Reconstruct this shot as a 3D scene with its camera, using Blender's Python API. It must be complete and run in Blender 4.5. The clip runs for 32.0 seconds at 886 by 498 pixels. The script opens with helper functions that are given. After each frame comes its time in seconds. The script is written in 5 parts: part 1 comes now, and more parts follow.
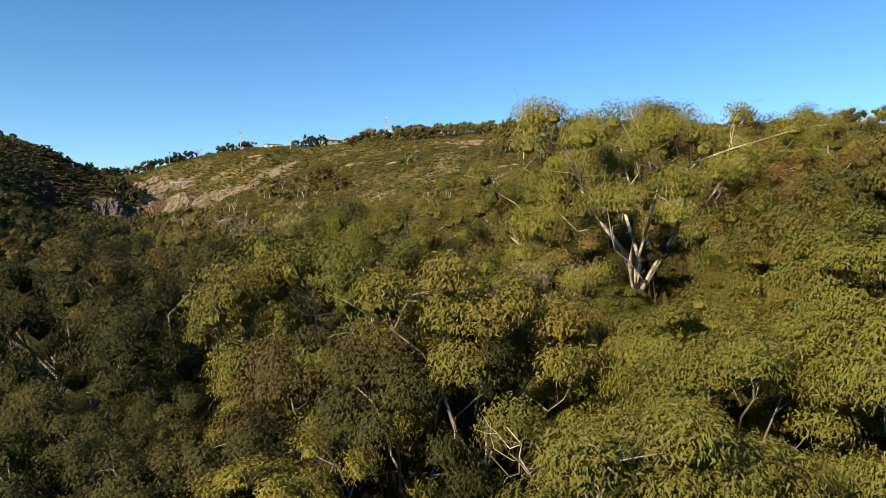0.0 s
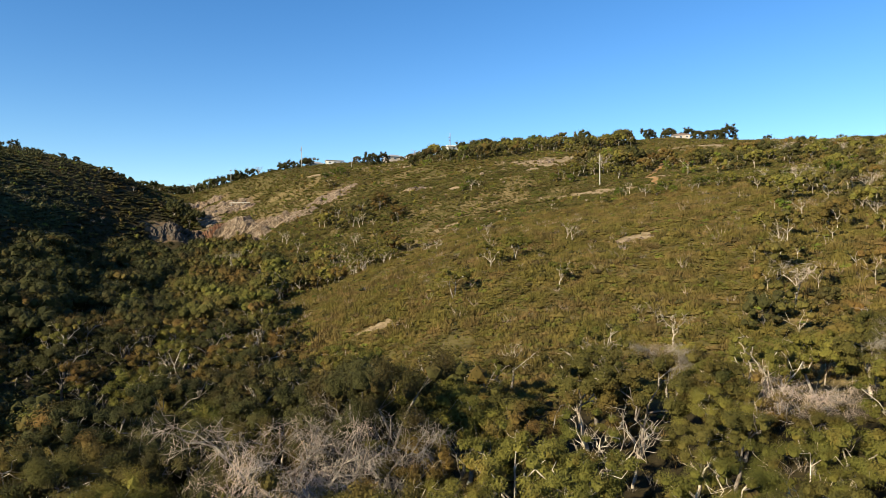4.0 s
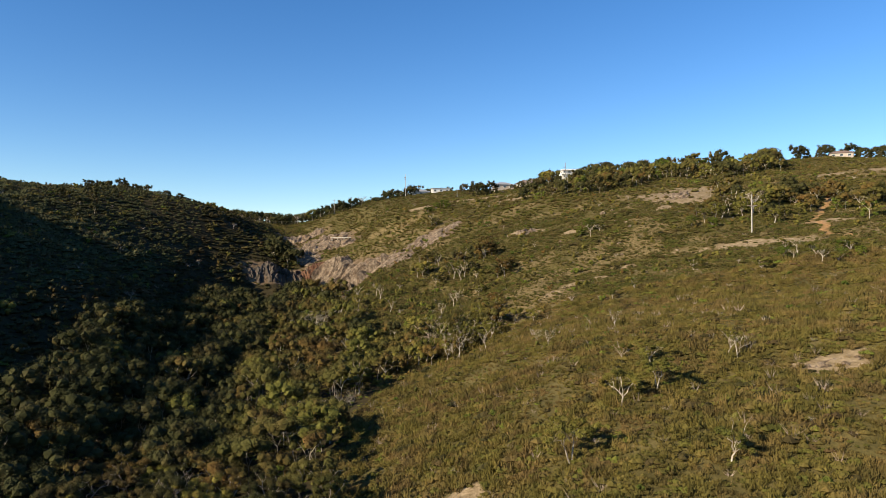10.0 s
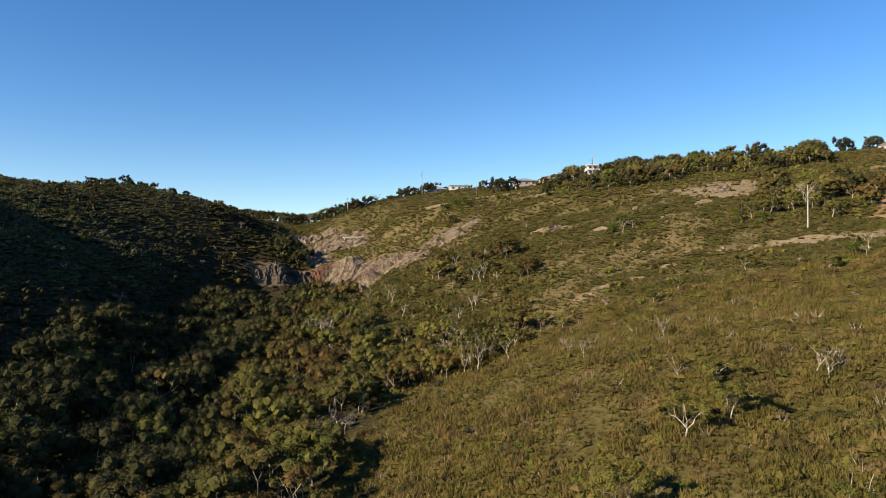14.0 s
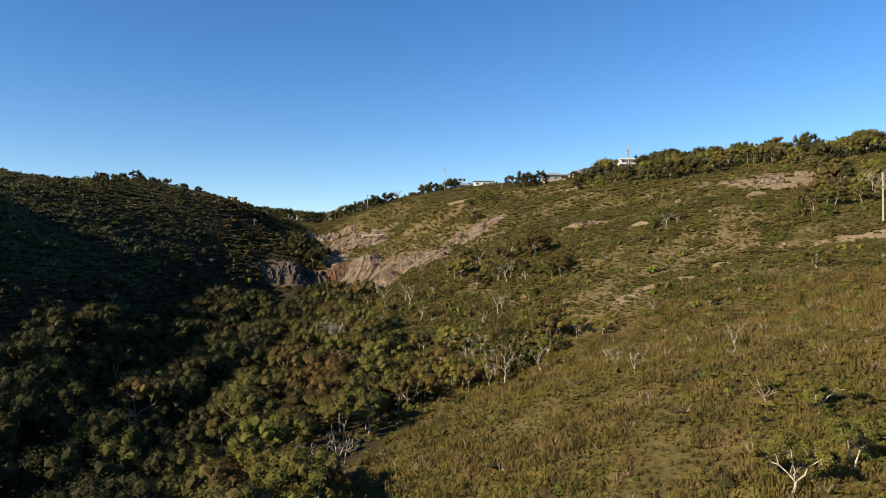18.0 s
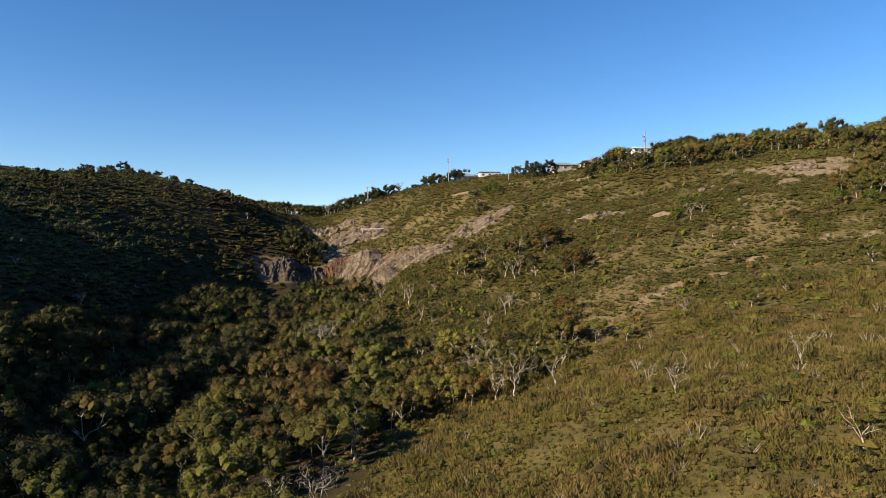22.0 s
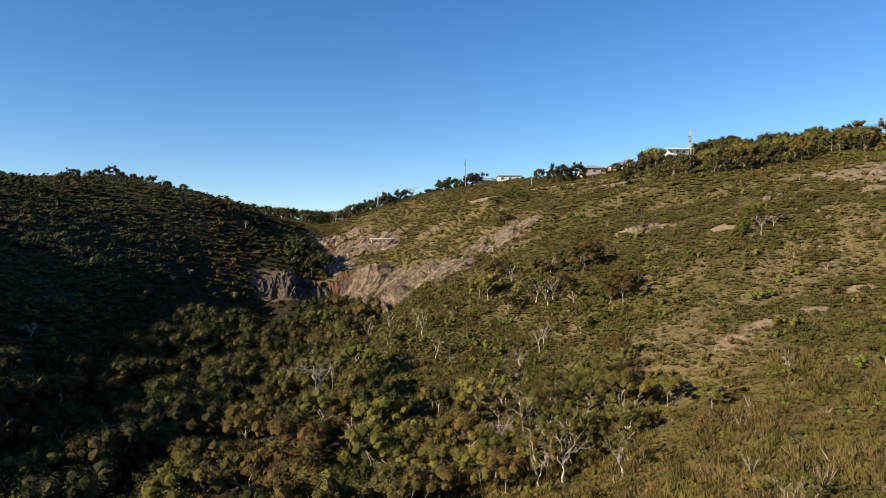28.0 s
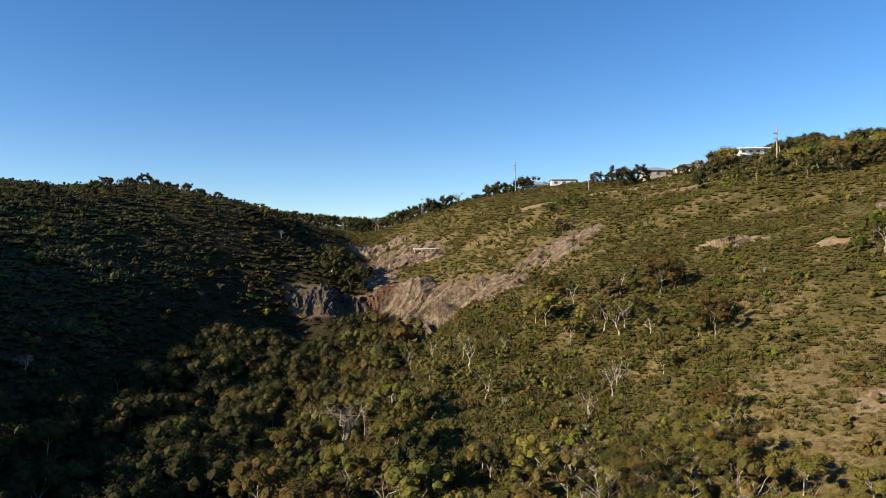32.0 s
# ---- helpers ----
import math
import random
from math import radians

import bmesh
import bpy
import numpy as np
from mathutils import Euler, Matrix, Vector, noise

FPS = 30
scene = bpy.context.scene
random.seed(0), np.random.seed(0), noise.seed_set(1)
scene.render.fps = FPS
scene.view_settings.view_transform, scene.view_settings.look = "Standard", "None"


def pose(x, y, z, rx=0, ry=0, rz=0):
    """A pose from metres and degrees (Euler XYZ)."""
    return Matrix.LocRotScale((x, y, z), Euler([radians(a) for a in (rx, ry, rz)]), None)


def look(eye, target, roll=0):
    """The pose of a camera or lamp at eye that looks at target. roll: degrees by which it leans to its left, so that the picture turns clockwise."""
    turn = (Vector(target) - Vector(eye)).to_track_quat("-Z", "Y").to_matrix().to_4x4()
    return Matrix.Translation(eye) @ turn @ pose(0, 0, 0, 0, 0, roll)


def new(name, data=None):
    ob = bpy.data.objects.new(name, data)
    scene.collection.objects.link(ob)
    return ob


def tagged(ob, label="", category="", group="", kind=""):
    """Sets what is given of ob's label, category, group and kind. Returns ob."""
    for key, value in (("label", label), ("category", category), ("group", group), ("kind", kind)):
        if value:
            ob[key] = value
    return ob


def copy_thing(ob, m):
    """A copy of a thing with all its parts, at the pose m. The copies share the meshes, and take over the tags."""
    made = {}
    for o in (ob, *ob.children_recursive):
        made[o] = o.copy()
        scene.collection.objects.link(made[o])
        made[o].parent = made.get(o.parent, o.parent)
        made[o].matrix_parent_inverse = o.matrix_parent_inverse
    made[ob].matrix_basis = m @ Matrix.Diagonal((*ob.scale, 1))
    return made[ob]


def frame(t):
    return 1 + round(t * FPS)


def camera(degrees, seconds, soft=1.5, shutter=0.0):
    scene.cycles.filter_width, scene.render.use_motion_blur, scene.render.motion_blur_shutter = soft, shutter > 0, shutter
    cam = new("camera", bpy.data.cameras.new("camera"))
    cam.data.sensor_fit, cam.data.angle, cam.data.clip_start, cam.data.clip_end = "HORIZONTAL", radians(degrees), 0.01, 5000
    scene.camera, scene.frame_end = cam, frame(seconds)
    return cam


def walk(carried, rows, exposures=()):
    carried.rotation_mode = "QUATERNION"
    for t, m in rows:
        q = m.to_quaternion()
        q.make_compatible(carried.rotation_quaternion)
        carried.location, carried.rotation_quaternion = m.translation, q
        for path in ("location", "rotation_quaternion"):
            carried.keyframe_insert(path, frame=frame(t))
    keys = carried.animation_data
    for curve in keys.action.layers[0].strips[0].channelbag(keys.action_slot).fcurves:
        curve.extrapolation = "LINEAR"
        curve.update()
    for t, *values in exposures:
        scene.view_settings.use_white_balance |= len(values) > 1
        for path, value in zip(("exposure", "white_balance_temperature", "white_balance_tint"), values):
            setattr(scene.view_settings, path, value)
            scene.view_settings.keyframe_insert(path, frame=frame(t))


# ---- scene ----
# Camera: seconds, x, y, z in metres, yaw, pitch, roll in degrees
cam = camera(66.0, 32.0, 0.8)
PATH = [
    (0, 1.51, 2.93, -1.37, 0.60, 0.25, -0.08),
    (0.5, 1.89, 6.12, 0.54, 2.08, 0.36, 0.05),
    (1, 2.14, 9.07, 2.44, 3.92, 0.37, 0.05),
    (1.5, 2.31, 11.99, 4.34, 5.33, 0.41, 0.05),
    (2, 2.35, 15.27, 6.29, 5.80, 0.32, 0.13),
    (2.5, 2.33, 18.62, 8.25, 5.66, 0.23, 0.13),
    (3, 2.28, 22.04, 10.18, 5.53, 0.19, 0.08),
    (3.5, 2.24, 25.53, 12.16, 5.77, 0.15, 0.05),
    (5.5, 1.78, 38.86, 18.73, 9.33, 0.33, 0.10),
    (6, 1.59, 42.19, 20.59, 10.54, 0.35, 0.07),
    (6.5, 1.50, 45.55, 22.37, 12.07, 0.40, 0.05),
    (7, 1.39, 48.87, 24.12, 13.64, 0.46, 0.04),
    (7.5, 1.14, 52.09, 25.87, 14.46, 0.49, 0.03),
    (8, 0.71, 55.18, 27.67, 15.18, 0.49, 0.04),
    (8.5, 0.15, 58.14, 29.48, 15.73, 0.49, 0.04),
    (9, -0.42, 61.00, 31.11, 16.00, 0.51, 0.03),
    (9.5, -0.92, 63.76, 32.33, 16.16, 0.57, 0.02),
    (10, -1.42, 66.46, 33.11, 15.98, 0.62, -0.01),
    (10.5, -1.97, 69.13, 33.57, 15.65, 0.62, -0.02),
    (11, -2.59, 71.83, 33.86, 15.33, 0.56, -0.03),
    (11.5, -3.28, 74.60, 34.01, 15.03, 0.49, -0.02),
    (12, -4.00, 77.38, 33.93, 14.77, 0.43, -0.01),
    (12.5, -4.71, 80.11, 33.53, 14.94, 0.43, -0.01),
    (13, -5.40, 82.79, 32.91, 15.78, 0.51, -0.02),
    (13.5, -6.12, 85.51, 32.34, 16.73, 0.66, -0.05),
    (14, -6.86, 88.27, 31.96, 17.63, 0.82, -0.06),
    (14.5, -7.58, 91.03, 31.73, 18.18, 0.93, -0.07),
    (16.5, -10.48, 101.77, 31.25, 19.21, 0.93, 0.13),
    (17, -11.23, 104.26, 31.12, 19.36, 0.92, 0.13),
    (17.5, -11.97, 106.66, 30.96, 19.52, 0.92, 0.11),
    (18, -12.68, 109.06, 30.83, 19.73, 0.93, 0.06),
    (18.5, -13.35, 111.49, 30.80, 19.93, 0.89, -0.01),
    (19, -13.99, 113.93, 30.89, 20.30, 0.81, -0.10),
    (19.5, -14.58, 116.30, 31.04, 20.64, 0.70, -0.18),
    (20, -15.16, 118.60, 31.17, 21.01, 0.59, -0.24),
    (20.5, -15.77, 120.85, 31.21, 21.01, 0.50, -0.27),
    (21, -16.42, 123.10, 31.16, 20.75, 0.44, -0.27),
    (21.5, -17.13, 125.34, 31.03, 20.50, 0.44, -0.25),
    (22, -17.90, 127.53, 30.87, 20.26, 0.50, -0.19),
    (22.5, -18.74, 129.70, 30.72, 20.01, 0.61, -0.12),
    (23, -19.63, 131.86, 30.57, 20.26, 0.74, -0.04),
    (23.5, -20.51, 134.05, 30.42, 21.18, 0.86, 0.05),
    (24, -21.44, 136.33, 30.35, 21.60, 0.94, 0.12),
    (24.5, -22.44, 138.71, 30.49, 21.62, 0.98, 0.18),
    (25, -23.47, 141.16, 30.91, 21.38, 1.00, 0.20),
    (25.5, -24.52, 143.65, 31.59, 21.17, 0.98, 0.19),
    (27.5, -28.76, 153.53, 35.06, 21.08, 0.67, -0.16),
    (28, -29.98, 156.08, 35.83, 21.39, 0.64, -0.18),
    (28.5, -31.35, 158.71, 36.48, 21.87, 0.63, -0.17),
    (29, -32.72, 161.39, 37.02, 22.34, 0.64, -0.14),
    (29.5, -33.99, 164.09, 37.48, 22.91, 0.66, -0.09),
    (30, -35.17, 166.80, 37.88, 23.49, 0.71, -0.05),
    (30.5, -36.29, 169.53, 38.26, 23.98, 0.78, -0.04),
    (31, -37.38, 172.29, 38.63, 24.38, 0.86, -0.07),
    (31.5, -38.42, 175.10, 38.99, 24.78, 0.92, -0.16),
    (32, -39.38, 177.96, 39.33, 25.33, 0.94, -0.28),
]
walk(cam, [(t, pose(x, y, z, 90 + p, -r, w)) for t, x, y, z, w, p, r in PATH], ((0, 1.19, 6950, 4), (3, 1.15, 6680, 4), (6, 1.06, 6600, 7), (9, 0.97, 6500, 9), (32, 0.91, 6500, 10)))

# World, sun and exposure
SUN_FROM = Vector((-0.66, -0.75, 0.0)).normalized()
SUN_ELEV = radians(24.2)
world = bpy.data.worlds.new("sky")
scene.world = world
world.use_nodes = True
wn = world.node_tree.nodes
sky = wn.new("ShaderNodeTexSky")
sky.sky_type = "NISHITA"
sky.sun_disc = False
sky.sun_elevation = SUN_ELEV
sky.sun_rotation = math.atan2(SUN_FROM.x, SUN_FROM.y)
sky.air_density, sky.dust_density, sky.ozone_density = 0.88, 0.04, 2.4
wn["Background"].inputs[1].default_value = 0.076
clear = wn.new("ShaderNodeHueSaturation")
clear.inputs["Saturation"].default_value = 1.29
clear.inputs["Hue"].default_value = 0.507
clear.inputs["Value"].default_value = 1.17
world.node_tree.links.new(sky.outputs[0], clear.inputs["Color"])
world.node_tree.links.new(clear.outputs[0], wn["Background"].inputs[0])
sun_data = bpy.data.lights.new("sun", "SUN")
sun_data.energy, sun_data.angle, sun_data.color = 5.0, radians(0.5), (1.0, 0.87, 0.66)
sun = new("sun", sun_data)
sun_dir = SUN_FROM * math.cos(SUN_ELEV) + Vector((0, 0, math.sin(SUN_ELEV)))
sun.matrix_world = look(sun_dir * 50, (0, 0, 0))


# ---- materials ----
class Shader:
    """A short hand for node materials."""

    def __init__(self, name, roughness=0.8, bump=0.0, spec=0.3):
        self.mat = bpy.data.materials.new(name)
        self.mat.use_nodes = True
        self.tree = self.mat.node_tree
        self.bsdf = self.tree.nodes["Principled BSDF"]
        self.bsdf.inputs["Roughness"].default_value = roughness
        self.bsdf.inputs["Specular IOR Level"].default_value = spec

    def node(self, kind, **values):
        n = self.tree.nodes.new("ShaderNode" + kind)
        for key, value in values.items():
            n.inputs[key.replace("_", " ")].default_value = value
        return n

    def join(self, a, b):
        self.tree.links.new(a, b)

    def coords(self):
        return self.node("NewGeometry").outputs["Position"]

    def noise(self, size, detail=4.0, rough=0.6, vector=None):
        n = self.node("TexNoise", Scale=1.0 / size, Detail=detail, Roughness=rough)
        self.join(vector or self.coords(), n.inputs["Vector"])
        return n.outputs["Fac"]

    def ramp(self, fac, *stops):
        n = self.node("ValToRGB")
        e = n.color_ramp.elements
        for i, (at, colour) in enumerate(stops):
            s = e[i] if i < 2 else e.new(at)
            s.position, s.color = at, (*colour, 1)
        self.join(fac, n.inputs[0])
        return n.outputs[0]

    def mix(self, fac, a, b, how="MIX"):
        n = self.tree.nodes.new("ShaderNodeMix")
        n.data_type, n.blend_type = "RGBA", how
        for value, socket in ((fac, n.inputs[0]), (a, n.inputs[6]), (b, n.inputs[7])):
            if isinstance(value, (int, float)):
                socket.default_value = value
            elif isinstance(value, tuple):
                socket.default_value = (*value, 1)
            else:
                self.join(value, socket)
        return n.outputs[2]

    def attribute(self, name):
        n = self.node("Attribute")
        n.attribute_name = name
        return n.outputs["Fac"]

    def random(self):
        return self.node("ObjectInfo").outputs["Random"]

    def island(self):
        return self.node("NewGeometry").outputs["Random Per Island"]

    def colour(self, socket):
        self.join(socket, self.bsdf.inputs["Base Color"])

    def bump(self, fac, strength, distance):
        n = self.node("Bump", Strength=strength, Distance=distance)
        self.join(fac, n.inputs["Height"])
        self.join(n.outputs[0], self.bsdf.inputs["Normal"])

    def thin(self, colour, amount):
        """Lets part of the light through, as leaves do."""
        t = self.node("BsdfTranslucent")
        self.join(colour, t.inputs["Color"])
        m = self.node("MixShader", Fac=amount)
        self.join(self.bsdf.outputs[0], m.inputs[1])
        self.join(t.outputs[0], m.inputs[2])
        self.join(m.outputs[0], self.tree.nodes["Material Output"].inputs["Surface"])


def leaf_material(name, dark, mid, light, warm, patch=9.0, warm_from=0.62, thin=0.12, tone=5.0):
    s = Shader(name, 0.75, spec=0.1)
    base = s.mix(s.island(), s.mix(0.45, mid, dark), s.mix(0.45, mid, light))
    tint = s.ramp(s.noise(patch, 2.0), (warm_from - 0.12, (0, 0, 0)), (warm_from + 0.12, (1, 1, 1)))
    c = s.mix(tint, base, warm)
    c = s.mix(0.75, c, s.mix(s.random(), (0.62, 0.68, 0.6), (1.35, 1.22, 1.12)), "MULTIPLY")
    shade = s.ramp(s.noise(tone, 3.0, 0.6), (0.32, (0.56, 0.6, 0.57)), (0.68, (1.38, 1.32, 1.24)))
    c = s.mix(0.9, c, shade, "MULTIPLY")
    s.colour(c)
    s.thin(c, thin)
    return s.mat


def plain(name, colour, roughness=0.7, metal=0.0, size=0.5, vary=0.25):
    s = Shader(name, roughness)
    s.bsdf.inputs["Metallic"].default_value = metal
    dark = tuple(v * (1 - vary) for v in colour)
    s.colour(s.ramp(s.noise(size, 5.0), (0.3, dark), (0.7, colour)))
    s.bump(s.noise(size * 0.3, 4.0), 0.2, 0.02)
    return s.mat


GUM_LEAF = leaf_material("gum_leaves", (0.077, 0.077, 0.017), (0.114, 0.109, 0.025), (0.158, 0.148, 0.038), (0.14, 0.095, 0.026), 2.2, 0.64)
BIG_LEAF = leaf_material("pale_gum_leaves", (0.085, 0.087, 0.02), (0.122, 0.119, 0.028), (0.165, 0.157, 0.045), (0.14, 0.108, 0.03), 2.0, 0.66)
WOOD_LEAF = leaf_material("woodland_leaves", (0.052, 0.05, 0.015), (0.076, 0.07, 0.019), (0.11, 0.096, 0.028), (0.12, 0.072, 0.024), 11.0, 0.57, 0.08)
GREEN_LEAF = leaf_material("green_leaves", (0.056, 0.077, 0.012), (0.082, 0.107, 0.016), (0.115, 0.14, 0.026), (0.11, 0.105, 0.025))
HEATH_LEAF = leaf_material("heath_leaves", (0.090, 0.080, 0.023), (0.121, 0.106, 0.029), (0.153, 0.131, 0.040), (0.142, 0.104, 0.043), 6.0, 0.53, 0.38, 3.5)
HEATH_GREEN = leaf_material("green_heath_leaves", (0.081, 0.082, 0.021), (0.108, 0.108, 0.026), (0.138, 0.132, 0.037), (0.127, 0.106, 0.036), 8.0, 0.58, 0.38, 3.5)
# Left hill scrub: this dark copy holds the lower slope's shade in its colour
SHADE_SCRUB_LEAF = leaf_material("shade_scrub_leaves", (0.02, 0.021, 0.007), (0.034, 0.033, 0.012), (0.056, 0.05, 0.02), (0.066, 0.044, 0.02), 15.0, 0.6, 0.1)
# Dark ridge trees' own green; on gully trees and bushes it paints in shade
DARK_AND_SHADE_LEAF = leaf_material("dark_and_shade_leaves", (0.028, 0.03, 0.01), (0.041, 0.041, 0.014), (0.06, 0.057, 0.021), (0.066, 0.046, 0.018), 9.0, 0.62, 0.06)
# Paler copy for the upper left slope, sunlight put into its colour
SUNLIT_HILL_LEAF = leaf_material("sunlit_hill_leaves", (0.036, 0.04, 0.017), (0.054, 0.058, 0.025), (0.077, 0.08, 0.037), (0.07, 0.056, 0.03), 12.0, 0.64, 0.12)
STRAW = leaf_material("dry_grass_blades", (0.13, 0.095, 0.042), (0.2, 0.15, 0.07), (0.28, 0.215, 0.11), (0.15, 0.1, 0.036), 5.0)
TWIG = leaf_material("grey_twigs", (0.16, 0.13, 0.115), (0.25, 0.21, 0.19), (0.36, 0.31, 0.28), (0.2, 0.15, 0.12), thin=0.0)


def bark_material(name, pale, mid, dark):
    s = Shader(name, 0.75)
    c = s.ramp(s.noise(0.7, 5.0, 0.65), (0.34, dark), (0.5, mid), (0.62, pale))
    s.colour(s.mix(0.3, c, s.mix(s.random(), (0.5, 0.48, 0.45), (1.3, 1.25, 1.2)), "MULTIPLY"))
    s.bump(s.noise(0.12, 5.0), 0.4, 0.03)
    return s.mat


PALE_BARK = bark_material("pale_bark", (0.52, 0.45, 0.36), (0.37, 0.31, 0.24), (0.11, 0.078, 0.053))
GREY_BARK = bark_material("grey_bark", (0.25, 0.215, 0.18), (0.16, 0.134, 0.11), (0.07, 0.052, 0.04))


def ground_material():
    s = Shader("hillside_soil", 0.95, spec=0.1)
    soil = s.ramp(s.noise(7.0, 6.0, 0.65), (0.3, (0.052, 0.044, 0.015)), (0.5, (0.088, 0.073, 0.025)), (0.7, (0.125, 0.1, 0.038)))
    fine = s.ramp(s.noise(0.6, 6.0, 0.7), (0.3, (0.55, 0.52, 0.5)), (0.7, (1.35, 1.3, 1.25)))
    bare = s.ramp(s.noise(1.6, 6.0, 0.7), (0.3, (0.13, 0.093, 0.05)), (0.5, (0.225, 0.17, 0.1)), (0.7, (0.32, 0.25, 0.16)))
    rock = s.ramp(s.noise(2.2, 8.0, 0.7), (0.3, (0.07, 0.045, 0.026)), (0.5, (0.12, 0.085, 0.052)), (0.7, (0.19, 0.14, 0.092)))
    track = s.ramp(s.noise(0.9, 5.0, 0.6), (0.3, (0.24, 0.125, 0.048)), (0.7, (0.4, 0.245, 0.115)))
    dry = s.ramp(s.noise(1.2, 6.0, 0.7), (0.3, (0.085, 0.066, 0.027)), (0.7, (0.19, 0.145, 0.068)))
    # Woodland floor: leaf litter with the understorey's shade put into its colour
    litter_shade = s.ramp(s.noise(3.0, 6.0, 0.7), (0.3, (0.02, 0.016, 0.008)), (0.7, (0.05, 0.04, 0.018)))
    c = s.mix(s.attribute("litter_shade"), soil, litter_shade)
    for name, over, low in (("dry", dry, 0.68), ("bare", bare, 0.66), ("rock", rock, 0.7)):
        edge = s.node("Math")
        edge.operation = "ADD"
        s.join(s.attribute(name), edge.inputs[0])
        s.join(s.noise(1.7, 6.0, 0.75), edge.inputs[1])
        c = s.mix(s.ramp(edge.outputs[0], (low, (0, 0, 0)), (low + 0.45, (1, 1, 1))), c, over)
    c = s.mix(s.attribute("track"), c, track)
    s.colour(s.mix(0.8, c, fine, "MULTIPLY"))
    s.bump(s.noise(0.5, 8.0, 0.7), 0.7, 0.25)
    return s.mat


def rock_material(name, dark, mid, pale, stain):
    s = Shader(name, 0.9, spec=0.15)
    c = s.ramp(s.noise(1.6, 9.0, 0.75), (0.32, dark), (0.5, mid), (0.68, pale))
    flow = s.node("Mapping")
    flow.inputs["Scale"].default_value = (1.0, 1.0, 0.5)
    s.join(s.coords(), flow.inputs["Vector"])
    streak = s.ramp(s.noise(2.6, 6.0, 0.7, flow.outputs[0]), (0.47, (0, 0, 0)), (0.6, (1, 1, 1)))
    c = s.mix(streak, c, stain)
    for size, low in ((1.5, 0.2), (4.0, 0.12)):
        seam = s.noise(size, 5.0, 0.55, flow.outputs[0])
        c = s.mix(0.6, c, s.ramp(seam, (0.455, (1, 1, 1)), (0.5, (low, low, low)), (0.53, (1, 1, 1))), "MULTIPLY")
    s.colour(s.mix(0.25, c, s.mix(s.random(), (0.6, 0.6, 0.6), (1.4, 1.35, 1.3)), "MULTIPLY"))
    s.bump(s.noise(0.7, 10.0, 0.75), 1.0, 0.5)
    return s.mat


GROUND = ground_material()
ROCK = rock_material("sandy_rock", (0.115, 0.083, 0.055), (0.225, 0.168, 0.115), (0.34, 0.265, 0.19), (0.165, 0.112, 0.072))
PALE_ROCK = rock_material("pale_boulder", (0.13, 0.09, 0.058), (0.26, 0.2, 0.135), (0.36, 0.285, 0.2), (0.18, 0.125, 0.08))
RED_ROCK = rock_material("red_rock", (0.055, 0.028, 0.017), (0.12, 0.062, 0.035), (0.19, 0.11, 0.066), (0.1, 0.045, 0.025))
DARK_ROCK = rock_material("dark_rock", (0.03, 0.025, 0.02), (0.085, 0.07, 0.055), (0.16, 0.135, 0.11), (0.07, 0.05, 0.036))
CONCRETE = plain("weathered_concrete", (0.36, 0.33, 0.28), 0.8, 0, 1.5, 0.2)
STEEL = plain("grey_steel", (0.42, 0.42, 0.42), 0.4, 0.7, 0.3, 0.2)
GLAZE = plain("brown_glaze", (0.16, 0.09, 0.06), 0.2, 0, 0.1, 0.1)
WHITE = plain("white_render", (0.66, 0.63, 0.59), 0.7, 0, 2.0, 0.1)
CREAM = plain("cream_brick", (0.46, 0.38, 0.31), 0.85, 0, 0.4, 0.25)
ROOF = plain("pale_roof_sheet", (0.42, 0.4, 0.38), 0.45, 0.3, 1.0, 0.15)
ROOF_DARK = plain("brown_roof_tile", (0.22, 0.15, 0.12), 0.8, 0, 0.5, 0.3)
TIMBER = plain("grey_timber", (0.28, 0.22, 0.17), 0.85, 0, 0.4, 0.35)
GLASS = Shader("window_glass", 0.06, spec=0.8)
GLASS.bsdf.inputs["Base Color"].default_value = (0.05, 0.06, 0.07, 1)
GLASS = GLASS.mat

# ---- terrain: cross-sections of the valley, each (offset from the stream, height) ----
AXIS_Y = np.array([-400, -200, 0, 80, 150, 215, 290, 345, 380, 395, 410, 430, 450, 520, 650, 1000, 2000])
AXIS_X = np.array([5, -15, -32, -44, -62, -98, -128, -148, -160, -169, -179, -195, -209, -250, -300, -400, -600])


def stream_x(y):
    return np.interp(y, AXIS_Y, AXIS_X)


SECTIONS = []


def section(y, *pairs):
    SECTIONS.append((y, pairs))


section(-300, (-500, 80), (-200, 40), (-60, 0), (0, -22), (60, -10), (160, 10), (500, 60))
# Unseen slope behind the start, added so its high left side shades the gully
section(-60, (-480, 122), (-270, 112), (-150, 78), (-105, 54), (-60, 12), (0, -18), (18, -14), (32, -8), (45, -4), (80, 6), (160, 20), (300, 40), (600, 75))
section(0, (-480, 110), (-270, 98), (-150, 60), (-105, 40), (-50, 0), (0, -16), (18, -12), (32, -6), (45, -3), (80, 6), (160, 20), (300, 40), (600, 75))
section(30, (-480, 95), (-270, 80), (-150, 42), (-55, -2), (0, -15), (20, -11), (36, -6), (44, -3), (62, 0), (95, 5), (160, 18), (300, 40), (600, 75))
section(55, (-480, 90), (-270, 76), (-150, 42), (-58, 0), (0, -14), (25, -11), (40, -9), (62, -5), (100, 2), (200, 20), (350, 42), (600, 76))
section(80, (-480, 100), (-270, 90), (-150, 50), (-60, 2), (0, -13), (32, -10), (62, -7), (102, 2), (200, 20), (350, 42), (600, 76))
